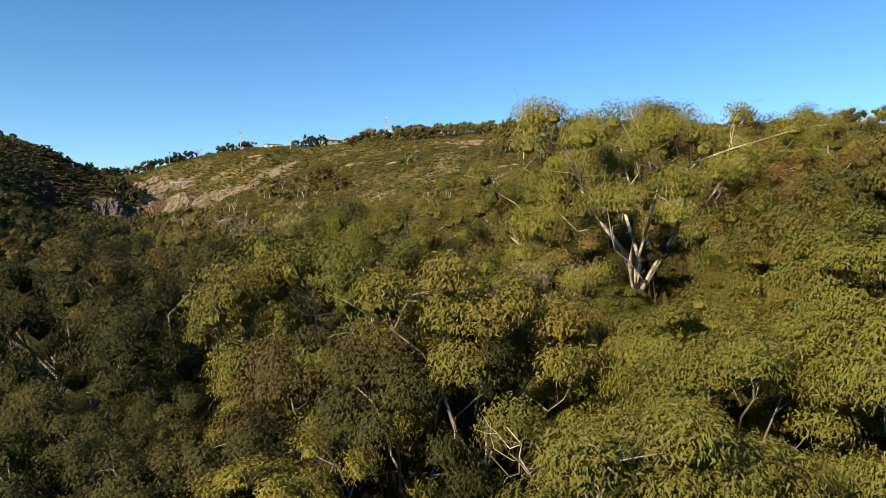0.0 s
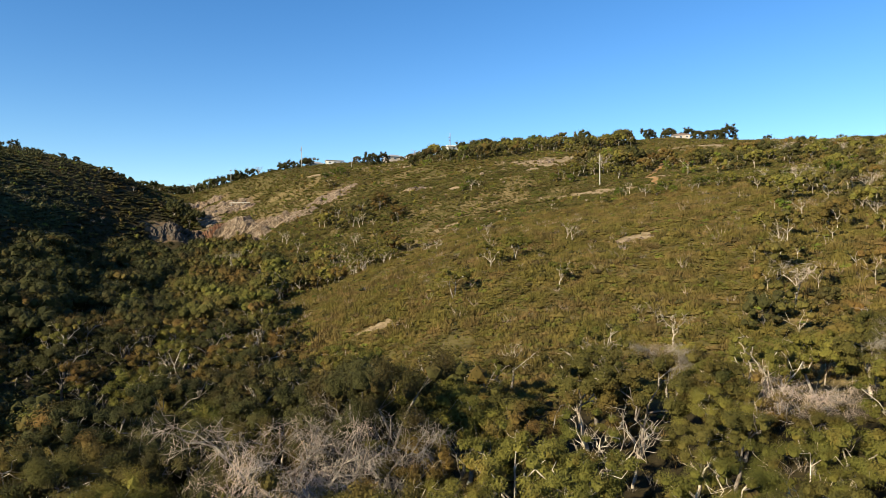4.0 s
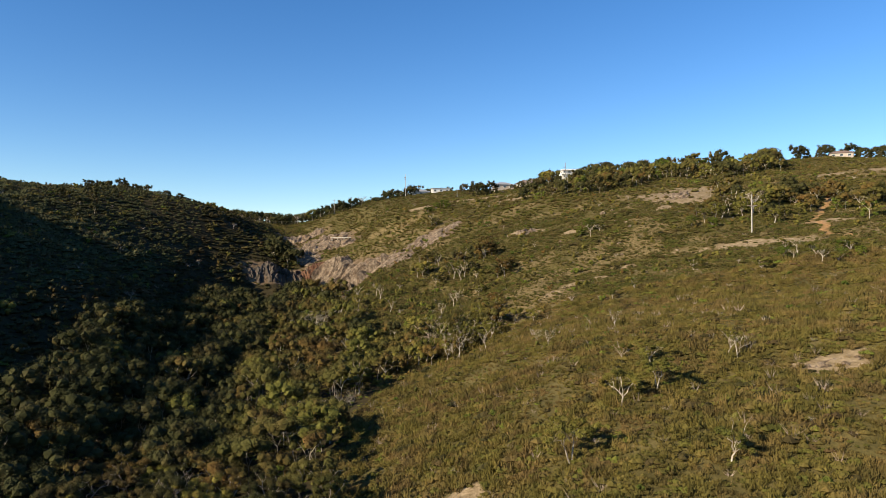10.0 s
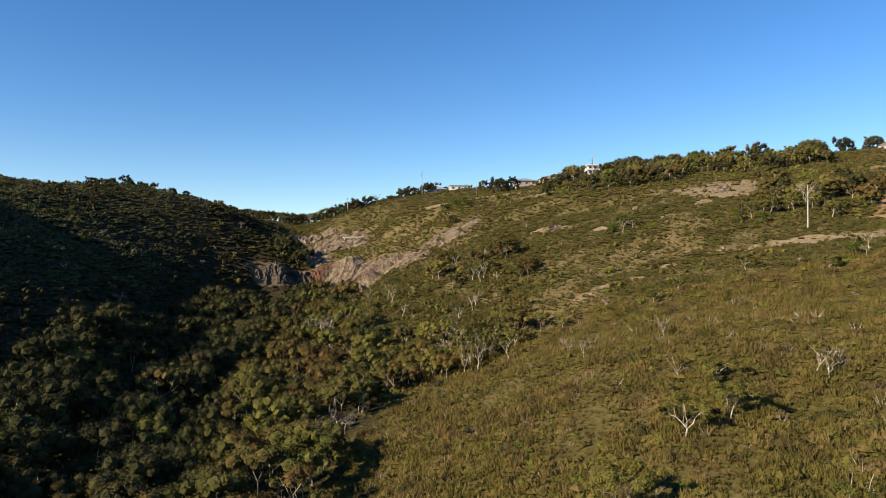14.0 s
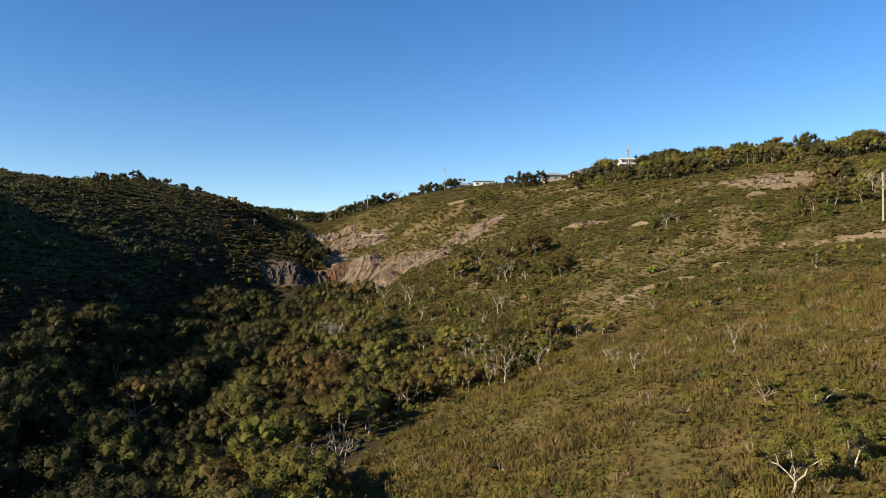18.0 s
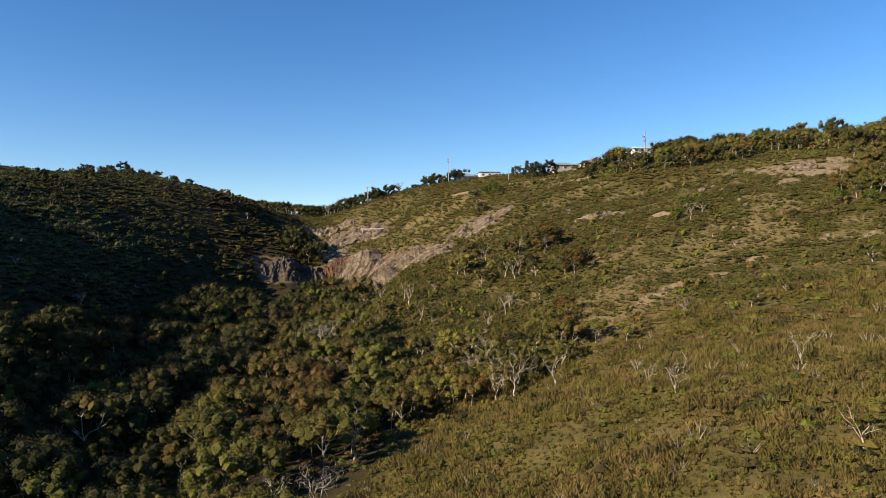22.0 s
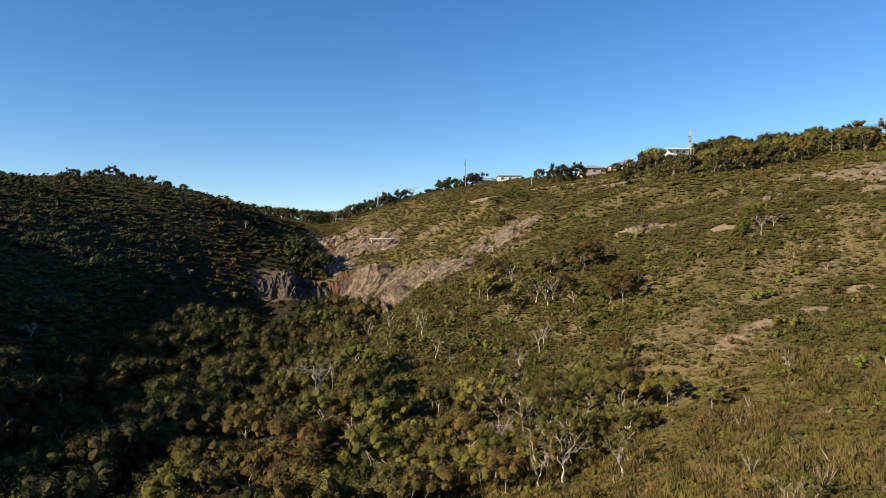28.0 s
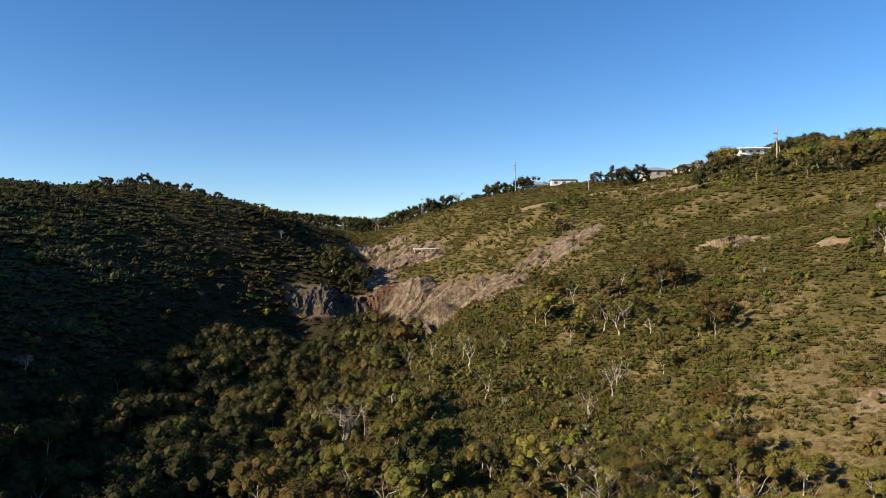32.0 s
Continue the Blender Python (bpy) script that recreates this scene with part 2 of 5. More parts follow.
section(118, (-480, 108), (-270, 108), (-150, 60), (-60, 4), (0, -11), (28, -9), (54, -5), (74, -2), (120, 9), (250, 32), (400, 50), (600, 76))
section(160, (-480, 112), (-260, 108), (-140, 50), (-60, 8), (0, -9), (26, -6), (44, -1), (60, 5), (76, 8), (95, 11), (135, 18), (250, 36), (400, 52), (600, 76))
section(215, (-460, 108), (-240, 102), (-170, 77.2), (-115, 47), (-55, 18), (-24, 0), (0, -5), (22, -3), (40, 1), (60, 9), (92, 18), (140, 25), (200, 33), (350, 48), (600, 76))
section(250, (-450, 102), (-220, 92), (-160, 69.8), (-110, 46), (-60, 22), (-26, 1), (0, -3), (35, -1), (63, 5), (75, 10), (94, 17), (120, 22), (155, 29), (230, 40), (380, 52), (600, 78))
section(300, (-440, 88), (-280, 81), (-190, 72), (-135, 55), (-84, 32), (-32, 4), (0, 0), (21, 8), (40, 12), (68, 14), (85, 22), (115, 28), (168, 37), (260, 48), (420, 60), (650, 80))
section(345, (-430, 86), (-260, 81), (-160, 71), (-116, 57), (-72, 33), (-43, 12), (-12, 6), (0, 5.5), (14, 9), (24, 15), (36, 25), (54, 29), (102, 42), (122, 45), (165, 50), (205, 50), (260, 55), (420, 64), (650, 82))
section(375, (-420, 85), (-240, 79), (-160, 72.5), (-136, 69.5), (-110, 63), (-85, 51), (-60, 33), (-44, 24), (-34, 14), (-20, 12), (0, 10.5), (10, 12), (20, 15), (30, 23), (38, 31), (50, 35), (62, 39.5), (78, 45), (110, 51), (165, 57), (210, 57), (265, 60), (440, 68), (650, 83))
section(395, (-400, 84), (-213, 77), (-128, 73.5), (-100, 69.5), (-73, 57), (-55, 44), (-34, 31), (-22, 27), (-14, 18), (-8, 15), (0, 13.5), (6, 18), (14, 26), (22, 30), (34, 34), (46, 39), (58, 45), (70, 49.5), (89, 54), (132, 61), (185, 62), (257, 64), (317, 66), (467, 72), (650, 84))
section(410, (-400, 84), (-220, 77), (-130, 74.5), (-100, 71), (-77, 66), (-55, 55.5), (-40, 46), (-25, 37), (-12, 29.5), (-6, 28), (0, 27), (5, 28), (15, 30), (30, 35), (48, 42), (69, 51), (89, 56), (119, 60), (150, 64), (200, 65.5), (270, 67), (330, 69), (480, 74), (650, 84))
section(450, (-400, 84), (-200, 79), (-100, 72.5), (-60, 65.5), (-43, 59.5), (-22, 51), (-10, 43), (0, 37), (20, 42), (38, 45), (70, 60), (100, 64), (130, 68), (174, 73), (230, 75), (300, 77), (400, 79), (650, 86))
section(500, (-400, 86), (-150, 73), (-60, 63), (0, 54), (35, 64), (55, 68), (88, 73), (107, 75), (153, 77), (240, 84), (340, 89), (450, 85), (650, 86))
section(560, (-400, 78), (-200, 73), (-80, 66), (0, 59), (60, 68), (130, 79), (200, 84), (360, 95), (500, 88), (650, 86))
section(650, (-400, 74), (-100, 69), (0, 65), (72, 80), (200, 86), (380, 88), (650, 84))
section(900, (-400, 60), (0, 58), (200, 62), (650, 60))
section(1500, (-600, 0), (0, 0), (650, 0))

FAR = np.array([50.0, 150, 350, 800, 1800, 4400])
GX = np.concatenate([-430 - FAR[::-1], np.arange(-430, 391, 2.5), 390 + FAR])
GY = np.concatenate([-130 - FAR[::-1], np.arange(-130, 741, 2.5), 740 + FAR])


def hermite(x, xs, zs):
    """A smooth curve through the pairs, without overshoot."""
    xs, zs = np.asarray(xs, float), np.asarray(zs, float)
    d = np.diff(zs) / np.diff(xs)
    m = np.zeros_like(zs)
    m[1:-1] = np.where(d[1:] * d[:-1] > 0, 2 * d[1:] * d[:-1] / (d[1:] + d[:-1] + 1e-12), 0)
    m[0], m[-1] = d[0], d[-1]
    x = np.clip(x, xs[0], xs[-1])
    i = np.clip(np.searchsorted(xs, x) - 1, 0, len(xs) - 2)
    h = xs[i + 1] - xs[i]
    t = (x - xs[i]) / h
    return (zs[i] * (1 + 2 * t) * (1 - t) ** 2 + m[i] * h * t * (1 - t) ** 2 + zs[i + 1] * t * t * (3 - 2 * t) - m[i + 1] * h * t * t * (1 - t))


def lattice(ix, iy, seed):
    n = (ix * 374761393 + iy * 668265263 + seed * 974711) & 0x7FFFFFFF
    n = ((n ^ (n >> 13)) * 1274126177) & 0x7FFFFFFF
    return ((n ^ (n >> 16)) & 0xFFFF) / 65535.0


def noise2(x, y, size, seed=0):
    """Smooth value noise from -1 to 1, in numpy."""
    x, y = np.asarray(x, float) / size, np.asarray(y, float) / size
    ix, iy = np.floor(x).astype(np.int64), np.floor(y).astype(np.int64)
    u, v = x - ix, y - iy
    u, v = u * u * (3 - 2 * u), v * v * (3 - 2 * v)
    a, b = lattice(ix, iy, seed), lattice(ix + 1, iy, seed)
    c, d = lattice(ix, iy + 1, seed), lattice(ix + 1, iy + 1, seed)
    return 2 * ((a * (1 - u) + b * u) * (1 - v) + (c * (1 - u) + d * u) * v) - 1


def terrain_grid():
    ys = np.array([s[0] for s in SECTIONS], float)
    X, Y = np.meshgrid(GX, GY, indexing="ij")
    off = X - stream_x(Y)
    layers = np.stack([hermite(off, *zip(*s[1])) for s in SECTIONS])
    i = np.clip(np.searchsorted(ys, GY) - 1, 0, len(ys) - 2)
    t = (GY - ys[i]) / (ys[i + 1] - ys[i])
    j = np.arange(len(GY))
    Z = layers[i, :, j].T * (1 - t) + layers[i + 1, :, j].T * t
    sharp = Z.copy()
    for _ in range(3):
        P = np.pad(Z, 2, mode="edge")
        Z = (P[:-4, 2:-2] + P[4:, 2:-2] + P[2:-2, :-4] + P[2:-2, 4:] + 2 * (P[1:-3, 2:-2] + P[3:-1, 2:-2] + P[2:-2, 1:-3] + P[2:-2, 3:-1]) + 2 * P[2:-2, 2:-2]) / 14
    gorge = np.exp(-(((X + 165) / 42) ** 2 + ((Y - 393) / 34) ** 2) ** 2)
    Z = Z * (1 - gorge) + sharp * gorge
    Z += 1.1 * noise2(X, Y, 34, 1) + 0.5 * noise2(X, Y, 13, 2) + 0.2 * noise2(X, Y, 5, 3)
    far = np.maximum(np.maximum(np.abs(X + 20) - 560, np.abs(Y - 300) - 590), 0)
    return X, Y, Z * np.clip(1 - far / 1800, 0, 1)


TX, TY, TZ = terrain_grid()


def ground_z(x, y):
    fx = np.interp(x, GX, np.arange(len(GX)))
    fy = np.interp(y, GY, np.arange(len(GY)))
    i, j = np.minimum(fx.astype(int), len(GX) - 2), np.minimum(fy.astype(int), len(GY) - 2)
    u, v = fx - i, fy - j
    return (TZ[i, j] * (1 - u) + TZ[i + 1, j] * u) * (1 - v) + (TZ[i, j + 1] * (1 - u) + TZ[i + 1, j + 1] * u) * v


# ---- mesh helpers ----
def mesh_from(name, verts, faces, mats, smooth=False, slots=None):
    verts, f = np.asarray(verts, np.float32), np.asarray(faces, np.int32)
    n, k = f.shape
    me = bpy.data.meshes.new(name)
    me.vertices.add(len(verts))
    me.vertices.foreach_set("co", verts.ravel())
    me.loops.add(n * k)
    me.loops.foreach_set("vertex_index", f.ravel())
    me.polygons.add(n)
    me.polygons.foreach_set("loop_start", np.arange(0, n * k, k, dtype=np.int32))
    me.polygons.foreach_set("use_smooth", np.full(n, smooth))
    for m in mats:
        me.materials.append(m)
    if slots is not None:
        me.polygons.foreach_set("material_index", np.asarray(slots, np.int32))
    me.update(calc_edges=True)
    return me


def part(name, bm, material, parent, label=""):
    """Links a bmesh as one mesh object under a thing or a part."""
    me = bpy.data.meshes.new(name)
    bm.to_mesh(me)
    bm.free()
    me.materials.append(material)
    ob = new(name, me)
    ob.parent = parent
    return tagged(ob, label)


def box(size, at, bevel=0.0, turn=None):
    bm = bmesh.new()
    bmesh.ops.create_cube(bm, size=1, matrix=Matrix.Diagonal((*size, 1)))
    if bevel:
        bmesh.ops.bevel(bm, geom=bm.edges[:], offset=bevel, segments=1, affect="EDGES")
    bm.transform(Matrix.Translation(at) @ (turn or Matrix()))
    return bm


def rod(a, b, r0, r1, sides=8):
    a, b = Vector(a), Vector(b)
    bm = bmesh.new()
    bmesh.ops.create_cone(bm, cap_ends=True, segments=sides, radius1=r0, radius2=r1, depth=(b - a).length)
    bm.transform(Matrix.Translation((a + b) / 2) @ (b - a).to_track_quat("Z", "Y").to_matrix().to_4x4())
    return bm


def tube(points, radii, sides):
    """Verts and triangles of a bent tapered tube."""
    p, r = np.asarray(points, float), np.asarray(radii, float)
    d = np.gradient(p, axis=0)
    d /= np.linalg.norm(d, axis=1)[:, None] + 1e-9
    ref = np.where(np.abs(d[:, 2:3]) > 0.9, np.array([[1.0, 0, 0]]), np.array([[0, 0, 1.0]]))
    u = np.cross(d, ref)
    u /= np.linalg.norm(u, axis=1)[:, None] + 1e-9
    w = np.cross(d, u)
    a = np.linspace(0, 2 * np.pi, sides, endpoint=False)
    v = p[:, None] + r[:, None, None] * (np.cos(a)[None, :, None] * u[:, None] + np.sin(a)[None, :, None] * w[:, None])
    n = len(p)
    i, j = np.meshgrid(np.arange(n - 1), np.arange(sides), indexing="ij")
    k = (j + 1) % sides
    q = np.stack([i * sides + j, i * sides + k, (i + 1) * sides + k, (i + 1) * sides + j], -1).reshape(-1, 4)
    return v.reshape(-1, 3), np.concatenate([q[:, [0, 1, 2]], q[:, [0, 2, 3]]])


def stack(pieces):
    vs, fs, n = [], [], 0
    for v, f in pieces:
        vs.append(v)
        fs.append(f + n)
        n += len(v)
    return np.concatenate(vs), np.concatenate(fs)


def leaf_cloud(rng, centres, radii, count, length, width, droop=0.6, flat=0.7, loose=0.5, heart=None):
    """Clumps of leaves that lie along rounded, uneven outlines round the given centres. heart: the crown's middle, from which the leaves turn outwards."""
    c, r = np.repeat(centres, count, 0), np.repeat(radii, count)
    n = len(c)
    d = rng.normal(size=(n, 3))
    d /= np.linalg.norm(d, axis=1)[:, None]
    d[:, 2] = np.where(d[:, 2] < -0.35, -0.6 * d[:, 2], d[:, 2])
    away = 0
    if heart is not None:
        away = c - np.asarray(heart)
        away = away / (np.linalg.norm(away, axis=1)[:, None] + 1e-6)
        d = d + 0.45 * away
        d /= np.linalg.norm(d, axis=1)[:, None] + 1e-6
    reach = rng.uniform(0.4, 1.05, n)
    p = c + d * (r * reach)[:, None] * np.array([1, 1, flat])
    out = d + 0.55 * away + loose * rng.normal(size=(n, 3))
    out /= np.linalg.norm(out, axis=1)[:, None]
    way = rng.normal(size=(n, 3)) + np.array([0, 0, -droop])
    way -= out * (way * out).sum(1)[:, None]
    way /= np.linalg.norm(way, axis=1)[:, None] + 1e-9
    side = np.cross(out, way)
    s = rng.uniform(0.7, 1.3, n)[:, None]
    v = np.stack([p - side * width * s / 2, p + way * length * s, p + side * width * s / 2], 1).reshape(-1, 3)
    return v, np.arange(3 * n).reshape(-1, 3)


CORE_V = np.array([[1, 0, 0], [0.31, 0.95, 0], [-0.81, 0.59, 0], [-0.81, -0.59, 0], [0.31, -0.95, 0], [0, 0, 1], [0, 0, -0.8]])
CORE_F = np.array([[i, (i + 1) % 5, 5] for i in range(5)] + [[(i + 1) % 5, i, 6] for i in range(5)])
BALL_A = np.arange(5) * 1.2566
BALL_V = np.concatenate([[[0, 0, 1]], np.stack([0.894 * np.cos(BALL_A), 0.894 * np.sin(BALL_A), 0 * BALL_A + 0.447], -1), np.stack([0.894 * np.cos(BALL_A + 0.628), 0.894 * np.sin(BALL_A + 0.628), 0 * BALL_A - 0.447], -1), [[0, 0, -1]]])
BALL_F = np.array([f for i in range(5) for f in ([0, 1 + i, 1 + (i + 1) % 5], [1 + i, 6 + i, 1 + (i + 1) % 5], [1 + (i + 1) % 5, 6 + i, 6 + (i + 1) % 5], [11, 6 + (i + 1) % 5, 6 + i])])


def cores(rng, centres, radii, share=0.72, flat=0.8, rounded=False):
    """The close-grown hearts of leaf clumps, one rough knob each."""
    n = len(centres)
    knob, faces = (BALL_V, BALL_F) if rounded else (CORE_V, CORE_F)
    k = len(knob)
    v = knob[None] * rng.uniform(0.82, 1.12, (n, k, 1)) * (np.asarray(radii) * share)[:, None, None] * np.array([1, 1, flat])
    turn = rng.uniform(0, 6.28, n)[:, None]
    x, y = v[:, :, 0] * np.cos(turn) - v[:, :, 1] * np.sin(turn), v[:, :, 0] * np.sin(turn) + v[:, :, 1] * np.cos(turn)
    v = np.stack([x, y, v[:, :, 2]], -1) + np.asarray(centres)[:, None]
    return v.reshape(-1, 3), (faces[None] + k * np.arange(n)[:, None, None]).reshape(-1, 3)


def bend(rng, a, b, sag, wiggle, n=5):
    t = np.linspace(0, 1, n)[:, None]
    p = np.asarray(a) * (1 - t) + np.asarray(b) * t
    p[:, 2] += sag * np.sin(np.pi * t[:, 0])
    p[1:-1] += rng.normal(size=(n - 2, 3)) * wiggle
    return p


def grow_tree(seed, height, spread, fork=0.3, limbs=4, twigs=3, clump=1.0, count=60, leaf=(0.5, 0.3), sides=6, girth=0.035, bare=0.0, fine=0, lean=0.1, droop=0.6, multi=1, fill=0, low=-0.1, mid=0.56, loose=0.5, tall=0.8, core=0.0):
    """A gum tree at the origin: arrays of its wood, and of its leaves or fine dead twigs. bare: the share of branch ends without leaves."""
    rng = np.random.default_rng(seed)
    wood, tips, size = [], [], []
    for stem in range(multi):
        turn0 = rng.uniform(0, 6.28)
        out = spread * (0.05 if multi == 1 else 0.3)
        top = np.array([np.cos(turn0) * out + rng.normal() * lean * height * 0.5, np.sin(turn0) * out + rng.normal() * lean * height * 0.5, height * fork])
        trunk = bend(rng, (np.cos(turn0) * 0.05 * stem, np.sin(turn0) * 0.05 * stem, -0.4), top, 0, 0.03 * height * 0.4, 5)
        r0 = girth * height / (1 + 0.25 * (multi - 1))
        wood.append(tube(trunk, np.linspace(r0 * 1.25, r0 * 0.72, 5), sides))
        for i in range(limbs):
            turn = turn0 + 6.28 * (i + rng.uniform(-0.3, 0.3)) / limbs
            reach = spread * rng.uniform(0.45, 0.85)
            end = top * np.array([1, 1, 0]) + np.array([np.cos(turn) * reach, np.sin(turn) * reach, height * rng.uniform(0.68, 0.92)])
            path = bend(rng, top, end, height * rng.uniform(-0.02, 0.10), 0.035 * height, 6)
            r1 = r0 * rng.uniform(0.42, 0.6)
            wood.append(tube(path, np.linspace(r1, r1 * 0.3, 6), max(4, sides - 1)))
            for j in range(twigs):
                at = path[rng.integers(2, 5)]
                go = np.array([np.cos(turn + rng.normal() * 0.9), np.sin(turn + rng.normal() * 0.9), rng.uniform(0.1, 1.1)])
                tip = at + go * spread * rng.uniform(0.3, 0.5)
                tip[2] = min(tip[2], height * 0.97)
                b2 = bend(rng, at, tip, 0.1 * spread * rng.normal(), 0.03 * height, 4)
                wood.append(tube(b2, np.linspace(r1 * 0.42, r1 * 0.14, 4), 4))
                tips.append(tip)
                size.append(rng.uniform(0.7, 1.15))
                for k in range(fine):
                    o = b2[rng.integers(1, 4)]
                    go3 = rng.normal(size=3) + go * 0.8 + np.array([0, 0, 0.3])
                    b3 = bend(rng, o, o + go3 / np.linalg.norm(go3) * spread * rng.uniform(0.15, 0.32), 0, 0.012 * height, 3)
                    wood.append(tube(b3, np.linspace(r1 * 0.16, r1 * 0.06, 3), 3))
            tips.append(end)
            size.append(rng.uniform(0.9, 1.3))
    for i in range(fill):
        a, c = rng.uniform(0, 6.28), rng.uniform(low, 1.0)
        r = spread * 0.86 * np.sqrt(max(0.0, 1 - max(c, 0) ** 2)) * rng.uniform(0.75, 1.0)
        tips.append(np.array([np.cos(a) * r, np.sin(a) * r, height * (mid + (0.92 - mid if c > 0 else mid - 0.06) * c)]))
        size.append(rng.uniform(0.75, 1.2))
    tips, size = np.array(tips), np.array(size) * clump
    keep = rng.random(len(tips)) >= bare
    tips, size = tips[keep], size[keep]
    leaves = None
    if len(tips):
        leaves = leaf_cloud(rng, tips, size, count, *leaf, droop, tall, loose, (0, 0, height * (mid - 0.12)))
        if core:
            leaves = stack([leaves, cores(rng, tips, size, core, 0.95 * tall, True)])
    return stack(wood), leaves


# ---- woodland: where it stands ----
EDGE_Y = (60, 95, 108, 113, 118, 140, 160, 177, 201, 235, 252, 270, 300, 330, 360, 380, 400, 430)
EDGE_X = (90, 75, 30, -9, -19, -32, -44, -57, -60, -65, -70, -86, -108, -124, -136, -148, -170, -198)
RIGHT_Y = (60, 105, 121, 154, 191, 230, 300, 420)
RIGHT_X = (10, 30, 32, 43, 58, 78, 112, 150)


def valley_wood(x, y):
    off = x - stream_x(y)
    return (x < np.interp(y, EDGE_Y, EDGE_X) + 3 * noise2(x, y, 9, 7)) & (off > np.where(y > 345, -20, -62) - 8 * noise2(x, y, 30, 8)) & (y < 425)


def blob(x, y, bx, by, rx, ry, turn=0.0, rough=0.55, seed=5):
    """1 inside a patch with an uneven outline, 0 outside."""
    c, s = math.cos(radians(turn)), math.sin(radians(turn))
    u, v = ((x - bx) * c + (y - by) * s) / rx, (-(x - bx) * s + (y - by) * c) / ry
    d = np.sqrt(u * u + v * v) + rough * noise2(x, y, 0.5 * min(rx, ry) + 1.2, seed) + 0.5 * rough * noise2(x, y, 2.6, seed + 1)
    return np.clip((1.12 - d) / 0.3, 0, 1)


BARE = ((-21, 286, 3, 2, 40), (-5, 300, 3.5, 1.5, 15), (11, 306, 4, 1.4, 20), (-27, 279, 2.6, 1.8, 40), (-14, 291, 2, 1.6, 0), (16, 378, 13, 24, -15), (34, 303, 17, 3, -6), (46, 298, 7, 2, -15), (27.5, 185, 5.5, 2.9, 10), (-25, 160, 3.4, 2.4, 0), (-47, 350, 6, 4, 0),
        (112, 432, 10, 4, 0), (219, 512, 30, 7, 0), (60, 322, 8, 3, 0), (-26, 340, 5, 2, 0), (-92, 446, 16, 4, 0), (-60, 430, 14, 3, 0), (-120, 440, 9, 3, 0),
        (88, 430, 8, 3, 0))
DRY = ((-15, 304, 6, 1.5, 35), (-23, 296, 5, 1.8, 40), (-26, 281, 2.6, 4, 10), (-5, 313, 6, 1.3, 15), (20, 315, 7, 1.8, -5), (3, 318, 5, 1.2, 5), (-34, 285, 10, 15, 30), (-22, 300, 16, 5, 20), (-10, 311, 14, 4, 10), (-36, 270, 8, 6, 0), (-6, 322, 16, 4, 15), (10, 331, 16, 4, 5), (34, 108, 10, 6, 0), (42, 128, 9, 4, 0), (32, 304, 22, 4, -8), (16, 393, 22, 12, 0), (-60, 306, 8, 4, 0), (110, 430, 30, 12, 0), (200, 500, 60, 16, 0), (-90, 446, 26, 7, 0), (-130, 410, 10, 20, -30))
ROCKY = ((-141, 381, 36, 12, -37), (-97, 378, 15, 10, 10), (-111, 366, 13, 9, -20), (-195, 446, 27, 15, 5), (-172, 404, 10, 8, 34), (-214, 466, 18, 8, 20), (-268, 416, 10, 6, 10), (-187, 394, 20, 9, 36), (-184, 422, 14, 8, -50), (-174, 438, 18, 8, -10))


def bareness(x, y):
    return np.max([blob(x, y, *b) for b in BARE], 0)


def dryness(x, y):
    open_grass = np.clip((noise2(x, y, 13, 41) + 0.6 * noise2(x, y, 4.5, 42) - 0.4) / 0.3, 0, 0.8) * ((y > 262) & (y < 480) & (x > stream_x(y) + 25))
    return np.maximum(np.max([blob(x, y, *b, 0.5, 15) for b in DRY], 0), open_grass)


def rockiness(x, y):
    return np.max([blob(x, y, *b, 0.3, 9) for b in ROCKY], 0)


def track_at(x, y):
    d = np.abs(x - np.interp(y, (297, 301, 312, 325, 341, 358, 366), (58.5, 55, 56.6, 56.5, 62, 67.5, 72)) - 0.9 * np.sin(y / 3.1))
    return np.clip((1.5 - d + 0.7 * noise2(x, y, 2.5, 31)) / 0.8, 0, 1) * ((y > 297) & (y < 366))


def build_ground():
    nx, ny = TX.shape
    idx = np.arange(nx * ny).reshape(nx, ny)
    quads = np.stack([idx[:-1, :-1], idx[1:, :-1], idx[1:, 1:], idx[:-1, 1:]], -1).reshape(-1, 4)
    me = mesh_from("ground", np.stack([TX, TY, TZ], -1).reshape(-1, 3), quads, [GROUND], True)
    # Woods and the whole left bank get the floor colour with shade in it
    for name, values in (("bare", bareness(TX, TY)), ("dry", dryness(TX, TY)), ("rock", rockiness(TX, TY)), ("litter_shade", np.clip(np.maximum(valley_wood(TX, TY), TX < stream_x(TY) - 5) * (TY < 480), 0, 1) * 1.0), ("track", track_at(TX, TY))):
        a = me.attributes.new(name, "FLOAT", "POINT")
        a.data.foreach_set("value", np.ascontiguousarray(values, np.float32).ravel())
    tagged(new("ground", me), "dry brown hillside soil under low heath", "ground", kind="structure")


build_ground()


# ---- bare rock: faceted faces set into the slopes ----
def crags(u, v, size, seed):
    """Sharp-edged broken rock: ridges at four sizes, the larger ones stepped."""
    z = np.round(3.0 * noise2(u, v, size * 1.5, seed)) / 3.0
    for k in range(4):
        z = z + (1 - 2 * np.abs(noise2(u + 3 * k, v, size * 0.6 ** k, seed + k + 1))) * 0.5 ** k
    return z


